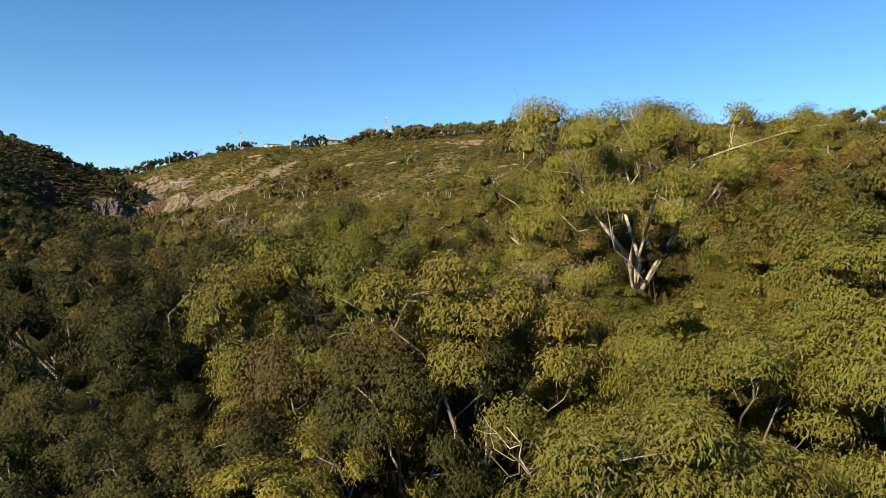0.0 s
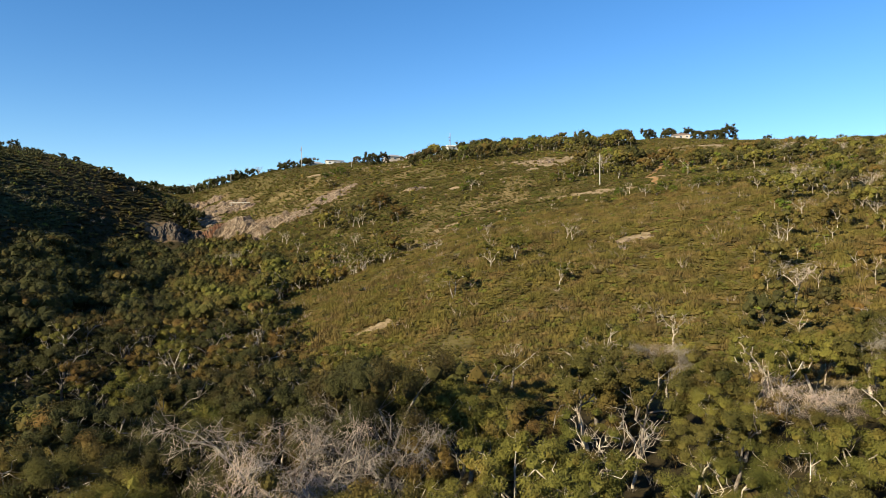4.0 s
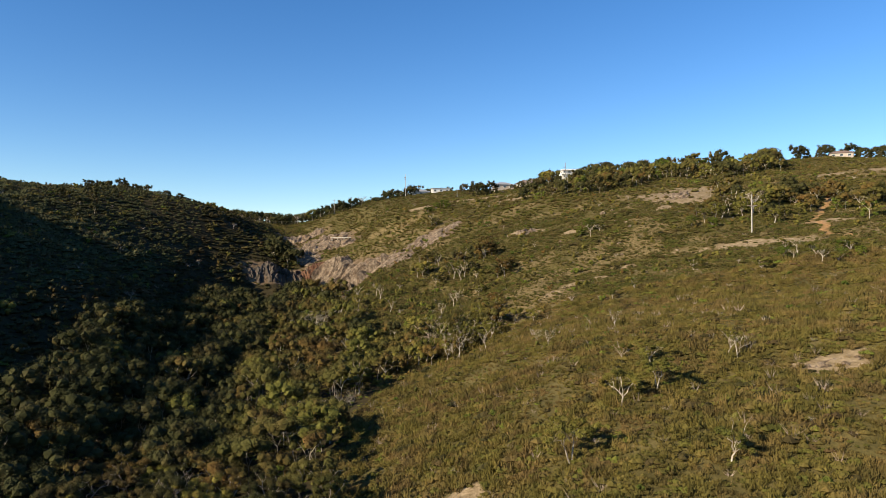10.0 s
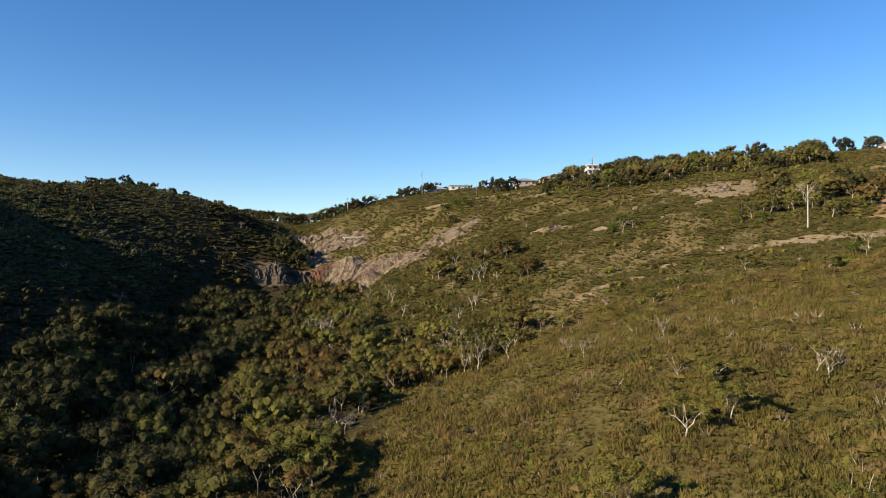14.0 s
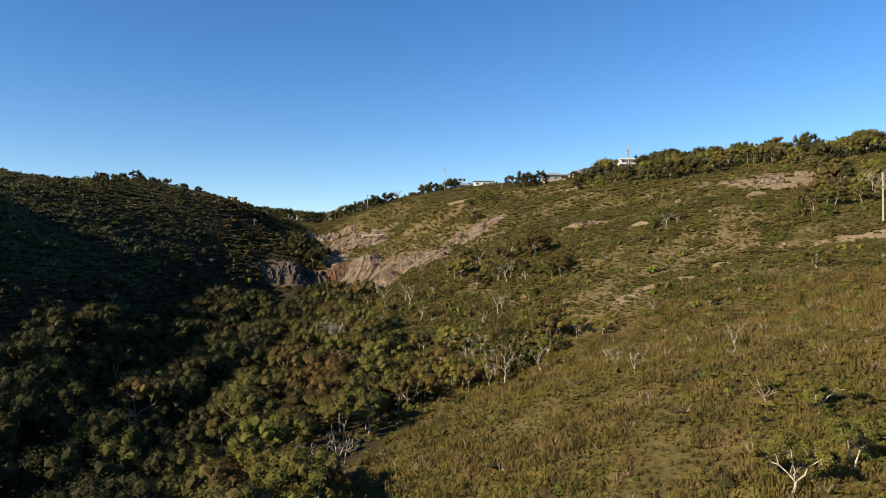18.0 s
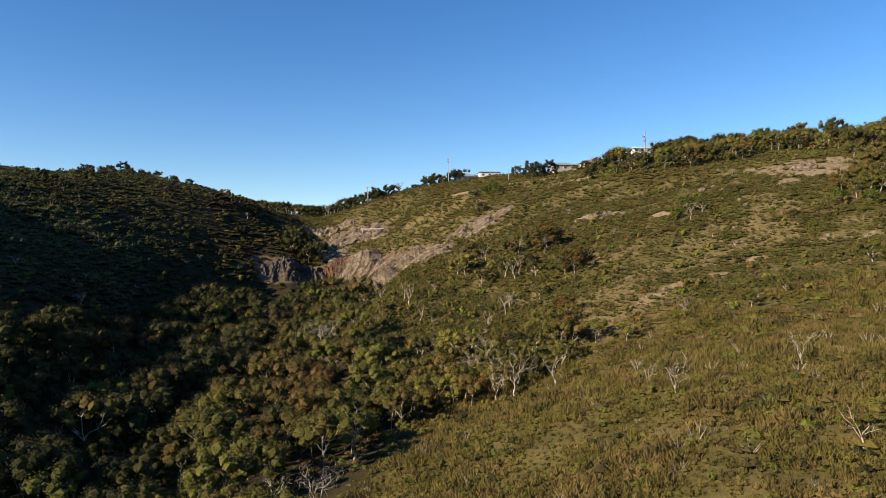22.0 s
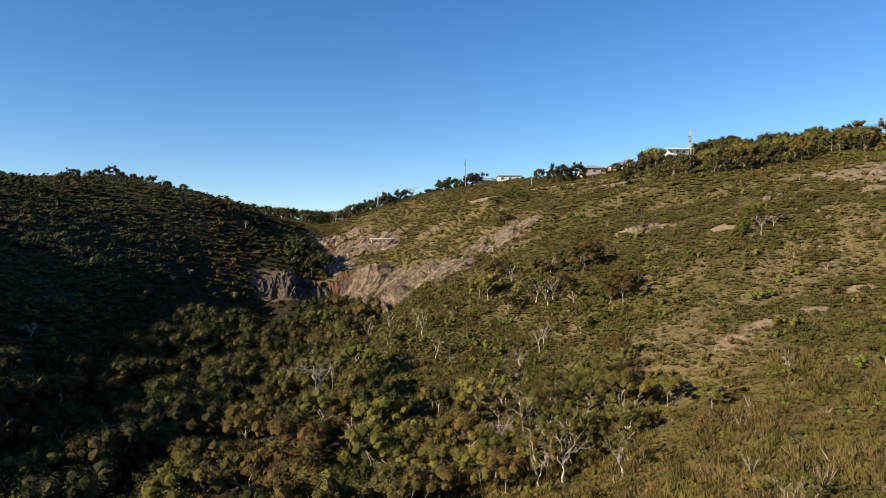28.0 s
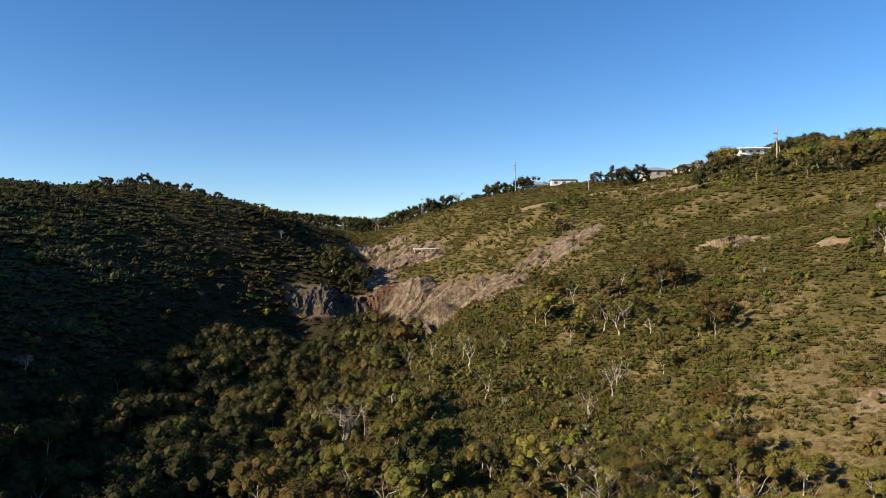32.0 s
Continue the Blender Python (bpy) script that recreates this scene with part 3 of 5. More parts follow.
def rock_face(label, material, bx, by, rx, ry, turn, height, step=0.6, block=4.0, seed=0, stretch=0.4, lift=0.0):
    """A broken sheet of rock that stands out square to the slope. stretch: how far the cracks run down it; lift: how far its face stands out."""
    u = np.arange(-rx, rx + step, step)
    v = np.arange(-ry, ry + step, step)
    U, V = np.meshgrid(u, v, indexing="ij")
    c, s = math.cos(radians(turn)), math.sin(radians(turn))
    X, Y = bx + U * c - V * s, by + U * s + V * c
    rim = 1 - np.sqrt((U / rx) ** 2 + (V / ry) ** 2) + 0.34 * noise2(X, Y, 6, seed) + 0.2 * noise2(X, Y, 2.2, seed + 1)
    inner = np.clip(rim * 4.5, 0, 1)
    Z = ground_z(X, Y)
    nx, ny = Z - ground_z(X + 1.5, Y), Z - ground_z(X, Y + 1.5)
    size = np.sqrt(nx * nx + ny * ny + 2.25)
    out = inner * (0.25 + lift + height * crags(U + 0.8 * noise2(U, V, 3, seed + 7), V * stretch, block, seed + 2)) - 0.15
    out = np.where(rim < 0, np.maximum(rim, -0.3) * 4 - 0.3, out)
    n, m = U.shape
    idx = np.arange(n * m).reshape(n, m)
    quads = np.stack([idx[:-1, :-1], idx[1:, :-1], idx[1:, 1:], idx[:-1, 1:]], -1)
    keep = (rim[:-1, :-1] > -0.12) & (rim[1:, 1:] > -0.12)
    me = mesh_from("rock_face", np.stack([X + out * nx / size, Y + out * ny / size, Z + out * 1.5 / size], -1).reshape(-1, 3), quads[keep], [material])
    tagged(new("rock_face", me), label, "rock face", "bare rock on the gorge sides", "structure")


rock_face("brown cracked rock wall round the gorge", ROCK, -141, 381, 35, 11, -37, 2.1, 0.35, 4.2, 11, 0.3, 0.5)
rock_face("pale brown rock slab among heath", ROCK, -97, 378, 15, 10, 10, 0.55, 0.45, 3.0, 21, 0.25, 0.2)
rock_face("brown rock shelf between the slabs", ROCK, -111, 366, 13, 8.5, -20, 0.6, 0.45, 2.8, 25, 0.25, 0.2)
rock_face("weathered brown rock at the gorge head", ROCK, -194, 445, 26, 14, 5, 0.8, 0.5, 3.0, 31, 0.45, 0.2)
rock_face("weathered brown rock above the gorge head", ROCK, -214, 466, 17, 7, 20, 0.9, 0.6, 2.8, 35, 0.5, 0.1)
rock_face("brown broken rock below the lookout", ROCK, -174, 438, 17, 7, -10, 0.8, 0.45, 2.4, 45, 0.4, 0.1)
rock_face("brown stepped rock above the fall", ROCK, -184, 422, 13, 7, -50, 0.8, 0.45, 2.6, 41, 0.4, 0.3)
rock_face("red-brown rock wall under the dry fall", RED_ROCK, -171, 403, 9, 7.5, 34, 0.9, 0.35, 2.2, 51, 0.2, 0.7)
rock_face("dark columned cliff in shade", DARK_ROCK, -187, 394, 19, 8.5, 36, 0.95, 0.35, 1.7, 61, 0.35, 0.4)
rock_face("pale rock knob on the ridge", ROCK, -268, 416, 9, 5, 10, 0.9, 0.5, 2.0, 71)
rock_face("pale eroded rock on the slope", ROCK, 15, 383, 6, 13, -15, 0.6, 0.5, 2.0, 81)
rock_face("rocky step in the heath", ROCK, -47, 350, 5, 3, 20, 0.7, 0.45, 1.8, 85)
rock_face("rocky pale break in the slope", ROCK, 27.5, 185, 4.6, 1.3, 8, 0.35, 0.35, 1.2, 88)


def boulder(label, x, y, r, seed, material=PALE_ROCK):
    bm = bmesh.new()
    bmesh.ops.create_icosphere(bm, subdivisions=2, radius=1)
    rng = np.random.default_rng(seed)
    planes = rng.normal(size=(9, 3))
    planes /= np.linalg.norm(planes, axis=1)[:, None]
    for vert in bm.verts:
        p = np.array(vert.co)
        for q in planes:
            over = p @ q - 0.72
            if over > 0:
                p = p - q * over * 0.9
        vert.co = p * np.array([1.2, 0.9, 0.75]) * r
    me = bpy.data.meshes.new("boulder")
    bm.to_mesh(me)
    bm.free()
    me.materials.append(material)
    ob = new("boulder", me)
    ob.matrix_world = pose(x, y, float(ground_z(x, y)) + 0.1 * r, 0, 0, seed * 47)
    return tagged(ob, label, "boulder", "boulders on the slope")


ROCK_SPOTS = ((-19, 265, 1.5), (-22, 268, 1.0), (-27, 280, 1.1), (-24, 283, 0.8), (-47, 350, 1.6), (-49, 348, 1.0), (-45, 262, 1.8), (-42, 263, 1.2), (-20, 336, 0.9), (-10, 344, 0.9), (-12, 352, 0.8), (-6, 340, 0.8),
              (29, 184, 0.8), (25, 182, 0.6), (31, 183, 0.7), (-34, 301, 0.8), (14, 392, 0.9), (20, 394, 0.8), (40, 303, 0.6), (-20, 300, 0.8), (-175, 446, 1.3), (-168, 444, 1.1), (-190, 436, 1.5), (-160, 388, 1.6), (-112, 358, 1.4), (-15.5, 358.6, 1.9), (-10, 353, 1.2), (-12, 362, 0.9), (-4.5, 334, 1.2), (-8, 320, 1.2), (11, 307, 1.0), (-7, 310.5, 1.0), (-30, 330, 0.9), (-14, 366, 0.8), (-2, 361, 0.9))
for n, (x, y, r) in enumerate(ROCK_SPOTS):
    boulder("weathered pale boulder in low heath" if y < 340 else "weathered brown boulder on bare slope", x, y, 0.8 * r, n)


# ---- trees ----
KINDS = {}


def species(name, label, bark, foliage, **shape):
    wood, leaves = grow_tree(**shape)
    wood_me = mesh_from(name + "_wood", *wood, [bark], True)
    leaf_me = mesh_from(name + "_leaves", *leaves, [foliage]) if leaves else None
    KINDS[name] = (wood_me, leaf_me, label, shape["height"], wood, leaves, bark, foliage)


NEAR = dict(twigs=4, leaf=(0.115, 0.034), sides=7, fine=2, droop=1.6, loose=0.6, tall=1.1, core=0.42)
species("big_gum", "large spreading gum tree with thick pale limbs", PALE_BARK, BIG_LEAF, seed=1, height=9.2, spread=5.9, fork=0.10, limbs=7, clump=0.84, count=900, fill=100, low=-0.75, mid=0.54, girth=0.021, **{**NEAR, "leaf": (0.12, 0.031), "fine": 4, "core": 0.36, "loose": 0.8})
species("near_a", "spreading gum tree with olive leaves and pale limbs", PALE_BARK, WOOD_LEAF, seed=6, height=8, spread=4.0, fork=0.25, limbs=5, clump=0.85, count=980, fill=24, low=-0.4, girth=0.021, **NEAR)
species("near_b", "bushy gum tree with yellow-green crown", PALE_BARK, GUM_LEAF, seed=2, height=7, spread=3.6, fork=0.22, limbs=4, clump=0.8, count=980, fill=32, low=-0.8, girth=0.021, **NEAR)
species("near_c", "gum tree with crooked pale limbs and thin crown", PALE_BARK, GUM_LEAF, seed=3, height=8.5, spread=4.0, fork=0.3, limbs=4, clump=0.8, bare=0.15, count=880, fill=16, low=-0.1, mid=0.62, girth=0.024, **NEAR)
species("near_d", "dark green bushy gum tree, gully shade put into its leaf colour", GREY_BARK, DARK_AND_SHADE_LEAF, seed=4, height=7.5, spread=3.7, fork=0.25, limbs=4, clump=0.85, count=980, fill=30, low=-0.8, girth=0.021, **NEAR)
species("near_bush", "low rounded olive shrub with dense leaves", GREY_BARK, GUM_LEAF, seed=5, height=4, spread=2.3, fork=0.12, limbs=4, clump=0.55, count=1050, fill=34, low=-0.95, girth=0.02, twigs=2, leaf=(0.09, 0.03), sides=5, fine=2, droop=1.6, loose=0.5, tall=1.0, core=0.34)
species("far_bush", "rounded olive shrub beside the gully", GREY_BARK, WOOD_LEAF, seed=7, height=4, spread=2.3, fork=0.12, limbs=4, clump=0.6, count=330, fill=26, low=-0.95, girth=0.02, twigs=2, leaf=(0.13, 0.045), sides=4, droop=1.6, loose=0.4, tall=1.0, core=0.4)
species("dark_bush", "dense shrub with shade put into its dark green leaf colour", GREY_BARK, DARK_AND_SHADE_LEAF, seed=8, height=4, spread=2.3, fork=0.12, limbs=4, clump=0.55, count=640, fill=30, low=-0.95, girth=0.02, twigs=2, leaf=(0.1, 0.032), sides=5, fine=1, droop=1.6, loose=0.45, tall=1.0, core=0.38)
MID = dict(twigs=3, count=340, leaf=(0.145, 0.062), sides=5, fine=1, droop=1.2, girth=0.024, loose=0.65, tall=0.95, core=0.54)
species("mid_a", "rounded gum tree with olive crown in the woodland", PALE_BARK, WOOD_LEAF, seed=11, height=8, spread=3.3, fork=0.4, limbs=4, clump=0.73, fill=25, low=-0.1, mid=0.62, **MID)
species("mid_b", "tall gum tree with dull green crown", GREY_BARK, WOOD_LEAF, seed=12, height=9.5, spread=3.4, fork=0.45, limbs=4, clump=0.82, fill=25, low=-0.2, mid=0.62, **MID)
species("mid_c", "small gum tree with brown-green crown", PALE_BARK, GUM_LEAF, seed=13, height=6.5, spread=3.0, fork=0.35, limbs=4, clump=0.65, fill=22, low=-0.3, mid=0.6, **MID)
species("mid_d", "thin gum tree with exposed pale limbs", PALE_BARK, GUM_LEAF, seed=14, height=8.5, spread=3.2, fork=0.3, limbs=5, clump=0.65, bare=0.35, fill=5, **MID)
species("mid_e", "bushy gum tree with low olive crown", GREY_BARK, WOOD_LEAF, seed=24, height=7, spread=3.4, fork=0.3, limbs=4, clump=0.73, fill=37, low=-0.8, mid=0.55, **MID)
species("mid_f", "dark green gum tree with gully shade put into its leaf colour", GREY_BARK, DARK_AND_SHADE_LEAF, seed=25, height=8, spread=3.4, fork=0.35, limbs=4, clump=0.73, fill=31, low=-0.5, mid=0.58, **MID)
species("ridge_tree", "dark green ridge tree with dense rounded crown", GREY_BARK, DARK_AND_SHADE_LEAF, seed=15, height=6.5, spread=3.5, fork=0.12, limbs=5, clump=0.86, fill=65, low=-0.8, mid=0.42, **MID)
species("green_tree", "fresh green bushy tree", GREY_BARK, GREEN_LEAF, seed=16, height=6, spread=2.7, fork=0.2, limbs=5, clump=0.70, fill=33, low=-0.9, mid=0.5, **MID)
SLOPE = dict(core=0.55, twigs=3, count=190, leaf=(0.2, 0.1), sides=5, fine=2, droop=1.2, girth=0.026, loose=0.7)
species("slope_tree", "low olive gum tree standing in heath", PALE_BARK, GUM_LEAF, seed=17, height=5, spread=2.9, fork=0.25, limbs=5, clump=0.66, fill=12, low=-0.3, mid=0.6, **SLOPE)
species("slope_thin", "low gum tree with pale bent trunk and sparse leaves", PALE_BARK, GUM_LEAF, seed=18, height=5, spread=2.6, fork=0.3, limbs=4, clump=0.6, bare=0.2, fill=3, lean=0.25, **SLOPE)
species("twin_tree", "low gum tree with two pale trunks and olive crown", PALE_BARK, GUM_LEAF, seed=19, height=4.6, spread=2.9, fork=0.45, limbs=3, clump=0.66, fill=9, multi=2, mid=0.68, **SLOPE)
species("flat_tree", "flat-topped dark tree on the ridge", GREY_BARK, DARK_AND_SHADE_LEAF, seed=23, height=6, spread=4.0, fork=0.3, limbs=6, clump=0.85, fill=20, low=0.0, mid=0.55, **MID)
DEAD = dict(twigs=4, count=0, sides=5, bare=1.0)
species("dead_white", "bare dead tree with bleached white branches", PALE_BARK, TWIG, seed=31, height=7, spread=3.0, fork=0.35, limbs=4, fine=3, girth=0.02, lean=0.2, **DEAD)
species("dead_grey", "leafless grey tree with dense fine twigs", GREY_BARK, TWIG, seed=32, height=7.5, spread=4.0, fork=0.3, limbs=5, clump=1.0, twigs=6, bare=0.1, count=46, leaf=(0.8, 0.026), sides=5, fine=9, droop=1.6, fill=10, girth=0.028)
species("dead_small", "small bare pale tree in heath", PALE_BARK, TWIG, seed=33, height=4.5, spread=1.9, fork=0.2, limbs=5, fine=3, girth=0.02, lean=0.2, **DEAD)
species("grey_shrub", "half-dead grey shrub with tangled twigs", GREY_BARK, TWIG, seed=34, height=4.6, spread=2.8, fork=0.12, limbs=7, clump=0.8, twigs=4, count=60, leaf=(0.35, 0.014), sides=4, fine=6, fill=8, low=-0.6, girth=0.02)

TREES, MASTERS = [], {}


def plant(name, x, y, height, group="", turn=None, sink=0.0):
    """One tree as a thing of its own, with trunk and crown."""
    wood_me, leaf_me, label, full, *_ = KINDS[name]
    size = height / full
    turn = random.uniform(0, 360) if turn is None else turn
    m = pose(x, y, float(ground_z(x, y)) - sink, 0, 0, turn)
    if name in MASTERS:
        tree = copy_thing(MASTERS[name], m)
    else:
        tree = tagged(new("dead_tree" if "dead" in name else "shrub" if "shrub" in name or "bush" in name else "gum_tree"), label, "shrub" if "shrub" in name or "bush" in name else "tree", group or "gum trees of the valley")
        trunk = new("trunk", wood_me)
        trunk.parent = tree
        if leaf_me:
            crown = new("crown", leaf_me)
            crown.parent = tree
        tree.matrix_world = m
        MASTERS[name] = tree
    tree.scale = (size, size, size)
    TREES.append((x, y))
    return tree


# Trees that stand out, one by one: kind, x, y, height
STANDING = (
    ("big_gum", 7.9, 26.6, 7.6), ("near_b", 1.2, 24, 5.0), ("near_bush", 6.6, 24.4, 2.0), ("far_bush", 9.6, 25.0, 2.4), ("dark_bush", 8.2, 28.6, 2.4), ("near_bush", 5.2, 22.6, 2.0), ("grey_shrub", 4.9, 25.8, 2.8), ("near_bush", 2.4, 15.8, 4.3), ("near_bush", 5.6, 14.6, 2.9), ("near_bush", 8.2, 18.6, 2.5), ("near_b", -1.4, 19.6, 6.0), ("near_a", 13, 25, 4.4), ("near_d", -5.5, 27, 6.2), ("dead_small", -5.2, 12.2, 2.9), ("dead_small", 2.8, 12.4, 2.5), ("near_d", -12.5, 35, 9.5), ("near_d", -9.5, 24, 7.6), ("near_b", 0, 33, 4.5), ("near_c", -17, 66, 6.0), ("near_d", -11, 87, 14.3), ("near_a", -1, 62, 11.5), ("near_b", -27, 73, 10), ("near_a", -33, 81, 12),
    ("dead_grey", -14.6, 73.5, 12.5), ("dead_grey", -12.6, 71.5, 8), ("dead_white", 10.1, 84.6, 9), ("near_c", 15, 72.8, 8), ("near_a", -20, 86, 10), ("near_b", -25, 92, 9.5), ("dead_white", 12, 90, 8), ("near_c", -2, 73, 8), ("near_c", 19, 91, 8), ("dead_white", 8, 66, 7), ("near_c", 20, 75, 8), ("dead_white", 1, 119, 7.5), ("mid_d", 12, 114, 9),
    ("dead_white", 23, 125, 7), ("slope_tree", 23, 120, 4), ("dead_small", 30, 106, 5), ("twin_tree", -10.4, 161.9, 5.6), ("slope_thin", 9.2, 158, 5.6), ("slope_tree", -4, 176.7, 5.8), ("twin_tree", 1.2, 179.7, 5), ("slope_thin", -4.3, 195, 4),
    ("slope_tree", 0.2, 191.4, 4.4), ("mid_d", 13, 191.4, 5.5), ("dead_small", 14.5, 190, 5), ("dead_small", -6, 217, 4.6), ("slope_thin", -21.7, 225, 3), ("dead_small", -26, 233, 3), ("dead_small", -20, 214.4, 4.2), ("dead_small", -24, 222, 4), ("dead_small", 48, 156, 5.5),
    ("dead_small", 43, 141, 4.5), ("dead_white", 61, 178, 6.5), ("slope_tree", 14, 278, 4.5), ("green_tree", -20, 338, 5.5), ("mid_e", -62, 339, 6.5), ("mid_a", -49, 312, 7), ("mid_e", -59.6, 331.5, 7), ("mid_e", -92.7, 348, 6.5),
    ("mid_c", -72, 327, 6), ("mid_d", -66, 321, 7), ("dead_small", -63.5, 302, 6.2), ("dead_small", -66.8, 291.7, 5.5), ("slope_tree", -55, 303, 3.6), ("mid_d", -49.6, 252.5, 10), ("mid_c", -42, 255, 6.5), ("mid_c", -55, 255, 6), ("slope_tree", -45, 276.4, 5),
    ("slope_tree", -8.5, 262, 3.5), ("slope_thin", -2, 266, 3.5), ("dead_small", -104, 405, 4.5), ("mid_c", 28, 337, 6), ("mid_c", 44, 326, 6), ("mid_a", 65, 357, 7), ("dead_white", 74, 339, 6.5), ("slope_tree", 85, 350, 6), ("mid_c", 36, 340, 6),
    ("slope_tree", 39, 281, 3.6), ("dead_white", 43, 258.6, 5), ("slope_tree", 52, 268, 4.5), ("green_tree", 12, 486, 9.5), ("ridge_tree", 96, 536, 11), ("ridge_tree", 106, 516, 9.5), ("ridge_tree", 119, 516, 9.5), ("ridge_tree", 138, 520, 10), ("ridge_tree", 146, 522, 13),
    ("flat_tree", 172, 520, 5), ("slope_tree", 74, 245, 5), ("slope_tree", 30, 262, 4), ("flat_tree", -292, 398, 6), ("ridge_tree", -268, 408, 4.2), ("ridge_tree", -263, 413, 4), ("flat_tree", -310, 393, 5), ("mid_c", -304, 395, 3.6), ("ridge_tree", -283, 402, 3.6),
    ("slope_tree", -252, 428, 5.5), ("mid_c", -246, 433, 5), ("ridge_tree", -228, 600, 5), ("flat_tree", -229, 641, 8), ("ridge_tree", -92, 463, 9.5), ("ridge_tree", -86, 466, 8.5), ("ridge_tree", -112, 502, 6), ("flat_tree", -150, 512, 6), ("ridge_tree", -104, 496, 6),
    ("green_tree", -108, 425, 5), ("green_tree", -104, 428, 5), ("green_tree", -112, 423, 4.5), ("green_tree", -101, 424, 4), ("mid_d", -52, 248, 8), ("mid_c", -47, 258, 6), ("mid_d", -75, 246, 8), ("mid_d", -67, 222, 9), ("dead_white", -62, 195, 9), ("dead_white", -46, 150, 9),
    ("dead_white", -70, 205, 7), ("mid_d", -80, 335, 6.5), ("mid_c", -86, 341, 5), ("mid_f", -76, 322, 5), ("mid_d", -69, 333, 7), ("mid_f", -84, 333, 5), ("twin_tree", -36, 262, 4.5), ("slope_tree", -30, 258, 4), ("slope_tree", -41, 265, 5), ("slope_tree", -60, 316, 4.5),
    ("mid_e", -47.6, 307.6, 7.5), ("mid_f", -50.5, 309, 5.5), ("mid_e", -59.8, 328, 8.5), ("mid_f", -57, 330, 6), ("mid_d", -70.4, 322.4, 8), ("mid_d", -66, 318, 8), ("mid_f", -63, 321, 5.5), ("mid_f", -73, 325, 6), ("mid_e", -87, 341.7, 7), ("mid_f", -83, 340, 5), ("mid_f", -98, 391, 5), ("mid_e", -101, 393, 5), ("mid_f", -45.9, 268, 6), ("mid_e", -42.8, 266, 6.5),
    ("near_a", -55, 267, 9), ("near_c", -48, 269, 8.5), ("mid_e", -43.5, 266.5, 8), ("mid_a", -45.5, 280, 6.5), ("mid_f", -51, 262, 8),
    ("mid_c", 22, 332, 6), ("mid_c", 26, 338, 7), ("mid_e", 20, 340, 6), ("mid_a", 31, 345, 7), ("green_tree", 17, 328, 4), ("green_tree", 24, 326, 4), ("dead_white", -19, 331, 6.5), ("green_tree", -23, 333, 3.5), ("slope_tree", -16, 336, 4),
    ("dead_white", -48.8, 248, 9), ("mid_d", -40, 243.5, 7), ("mid_d", -53, 252, 9.5), ("mid_d", -56, 258, 9), ("mid_d", -48, 258, 8), ("dead_white", -58, 264, 9), ("mid_d", -50, 265, 7.5), ("mid_d", -44, 274.8, 6), ("mid_c", -60, 254, 7.5), ("mid_e", -46, 252, 5.5),
    ("dead_white", -63.5, 298, 7.5), ("mid_d", -62, 270, 7), ("mid_d", -54, 272, 6), ("slope_thin", -55.8, 302, 4.5), ("mid_d", -88, 299, 7), ("mid_d", -97, 312, 7), ("dead_white", -101, 318, 7), ("mid_d", -110, 322, 7), ("mid_c", -105, 310, 6), ("mid_d", -118, 326, 7.5),
    ("ridge_tree", 122, 503, 7.5), ("ridge_tree", 129, 506, 8.5), ("ridge_tree", 101, 508, 6.5), ("ridge_tree", -71, 486, 5), ("ridge_tree", -65, 487, 6), ("mid_e", -76, 483, 3.5), ("ridge_tree", -36, 541, 11), ("ridge_tree", -54, 541, 9), ("ridge_tree", -29, 530, 9), ("ridge_tree", -61, 532, 7.5), ("ridge_tree", -20, 500, 10), ("ridge_tree", -5, 505, 8),
)
for name, x, y, h in STANDING:
    plant(name, x, y, h, sink=0.12 * h if name == "ridge_tree" else 0.15, turn=200 if name == "big_gum" else None)


rng = np.random.default_rng(77)
# Green saplings and bleached trunks along the right-hand bench
for i in range(27):
    along = (i + rng.uniform(-0.4, 0.4)) / 27
    x, y = 36 + 70 * along, 272 - 26 * along + rng.uniform(-13, 9)
    name = str(rng.choice(["green_tree", "slope_thin", "mid_c", "dead_white", "slope_tree"], p=[0.42, 0.16, 0.1, 0.16, 0.16]))
    plant(name, float(x), float(y), float(rng.uniform(3.0, 5.2) * (1.2 if "dead" in name else 1)), sink=0.1)


def spots(rng, x0, x1, y0, y1, step, clear=2.6):
    """Loose, evenly spread places that keep clear of the trees already there."""
    X, Y = np.meshgrid(np.arange(x0, x1, step), np.arange(y0, y1, step), indexing="ij")
    X = (X + rng.uniform(-0.46, 0.46, X.shape) * step).ravel()
    Y = (Y + rng.uniform(-0.46, 0.46, Y.shape) * step).ravel()
    if clear and TREES:
        t = np.array(TREES)
        far = np.array([np.min((t[:, 0] - a) ** 2 + (t[:, 1] - b) ** 2) for a, b in zip(X, Y)]) > clear * clear
        X, Y = X[far], Y[far]
    return X, Y


rng = np.random.default_rng(5)
# Low shrubs and trees round the start of the flight
X, Y = spots(rng, -16, 30, 5, 40, 2.5, 1.5)
for x, y in zip(X, Y):
    if np.hypot(x - 7.9, y - 26.6) > 2.6 and np.hypot(x - 5, y - 24) > 2.4 and np.hypot(x - 1.5, y - 3) > 6.5 and (y < 20 or rng.random() < 0.6):
        # Bushes at the left and centre carry the shade in their leaf colour
        plant("dark_bush" if x < -0.15 * y or (x < 0.12 * y and rng.random() < 0.7) else "near_bush" if np.hypot(x, y) < 21 else "far_bush", float(x), float(y), float((rng.uniform(2.2, 3.1) if y < 13 else rng.uniform(2.8, 4.2)) * (0.62 if abs(x - 0.3 * y) < 3 and 12 < y < 26 else 1)), sink=0.1)
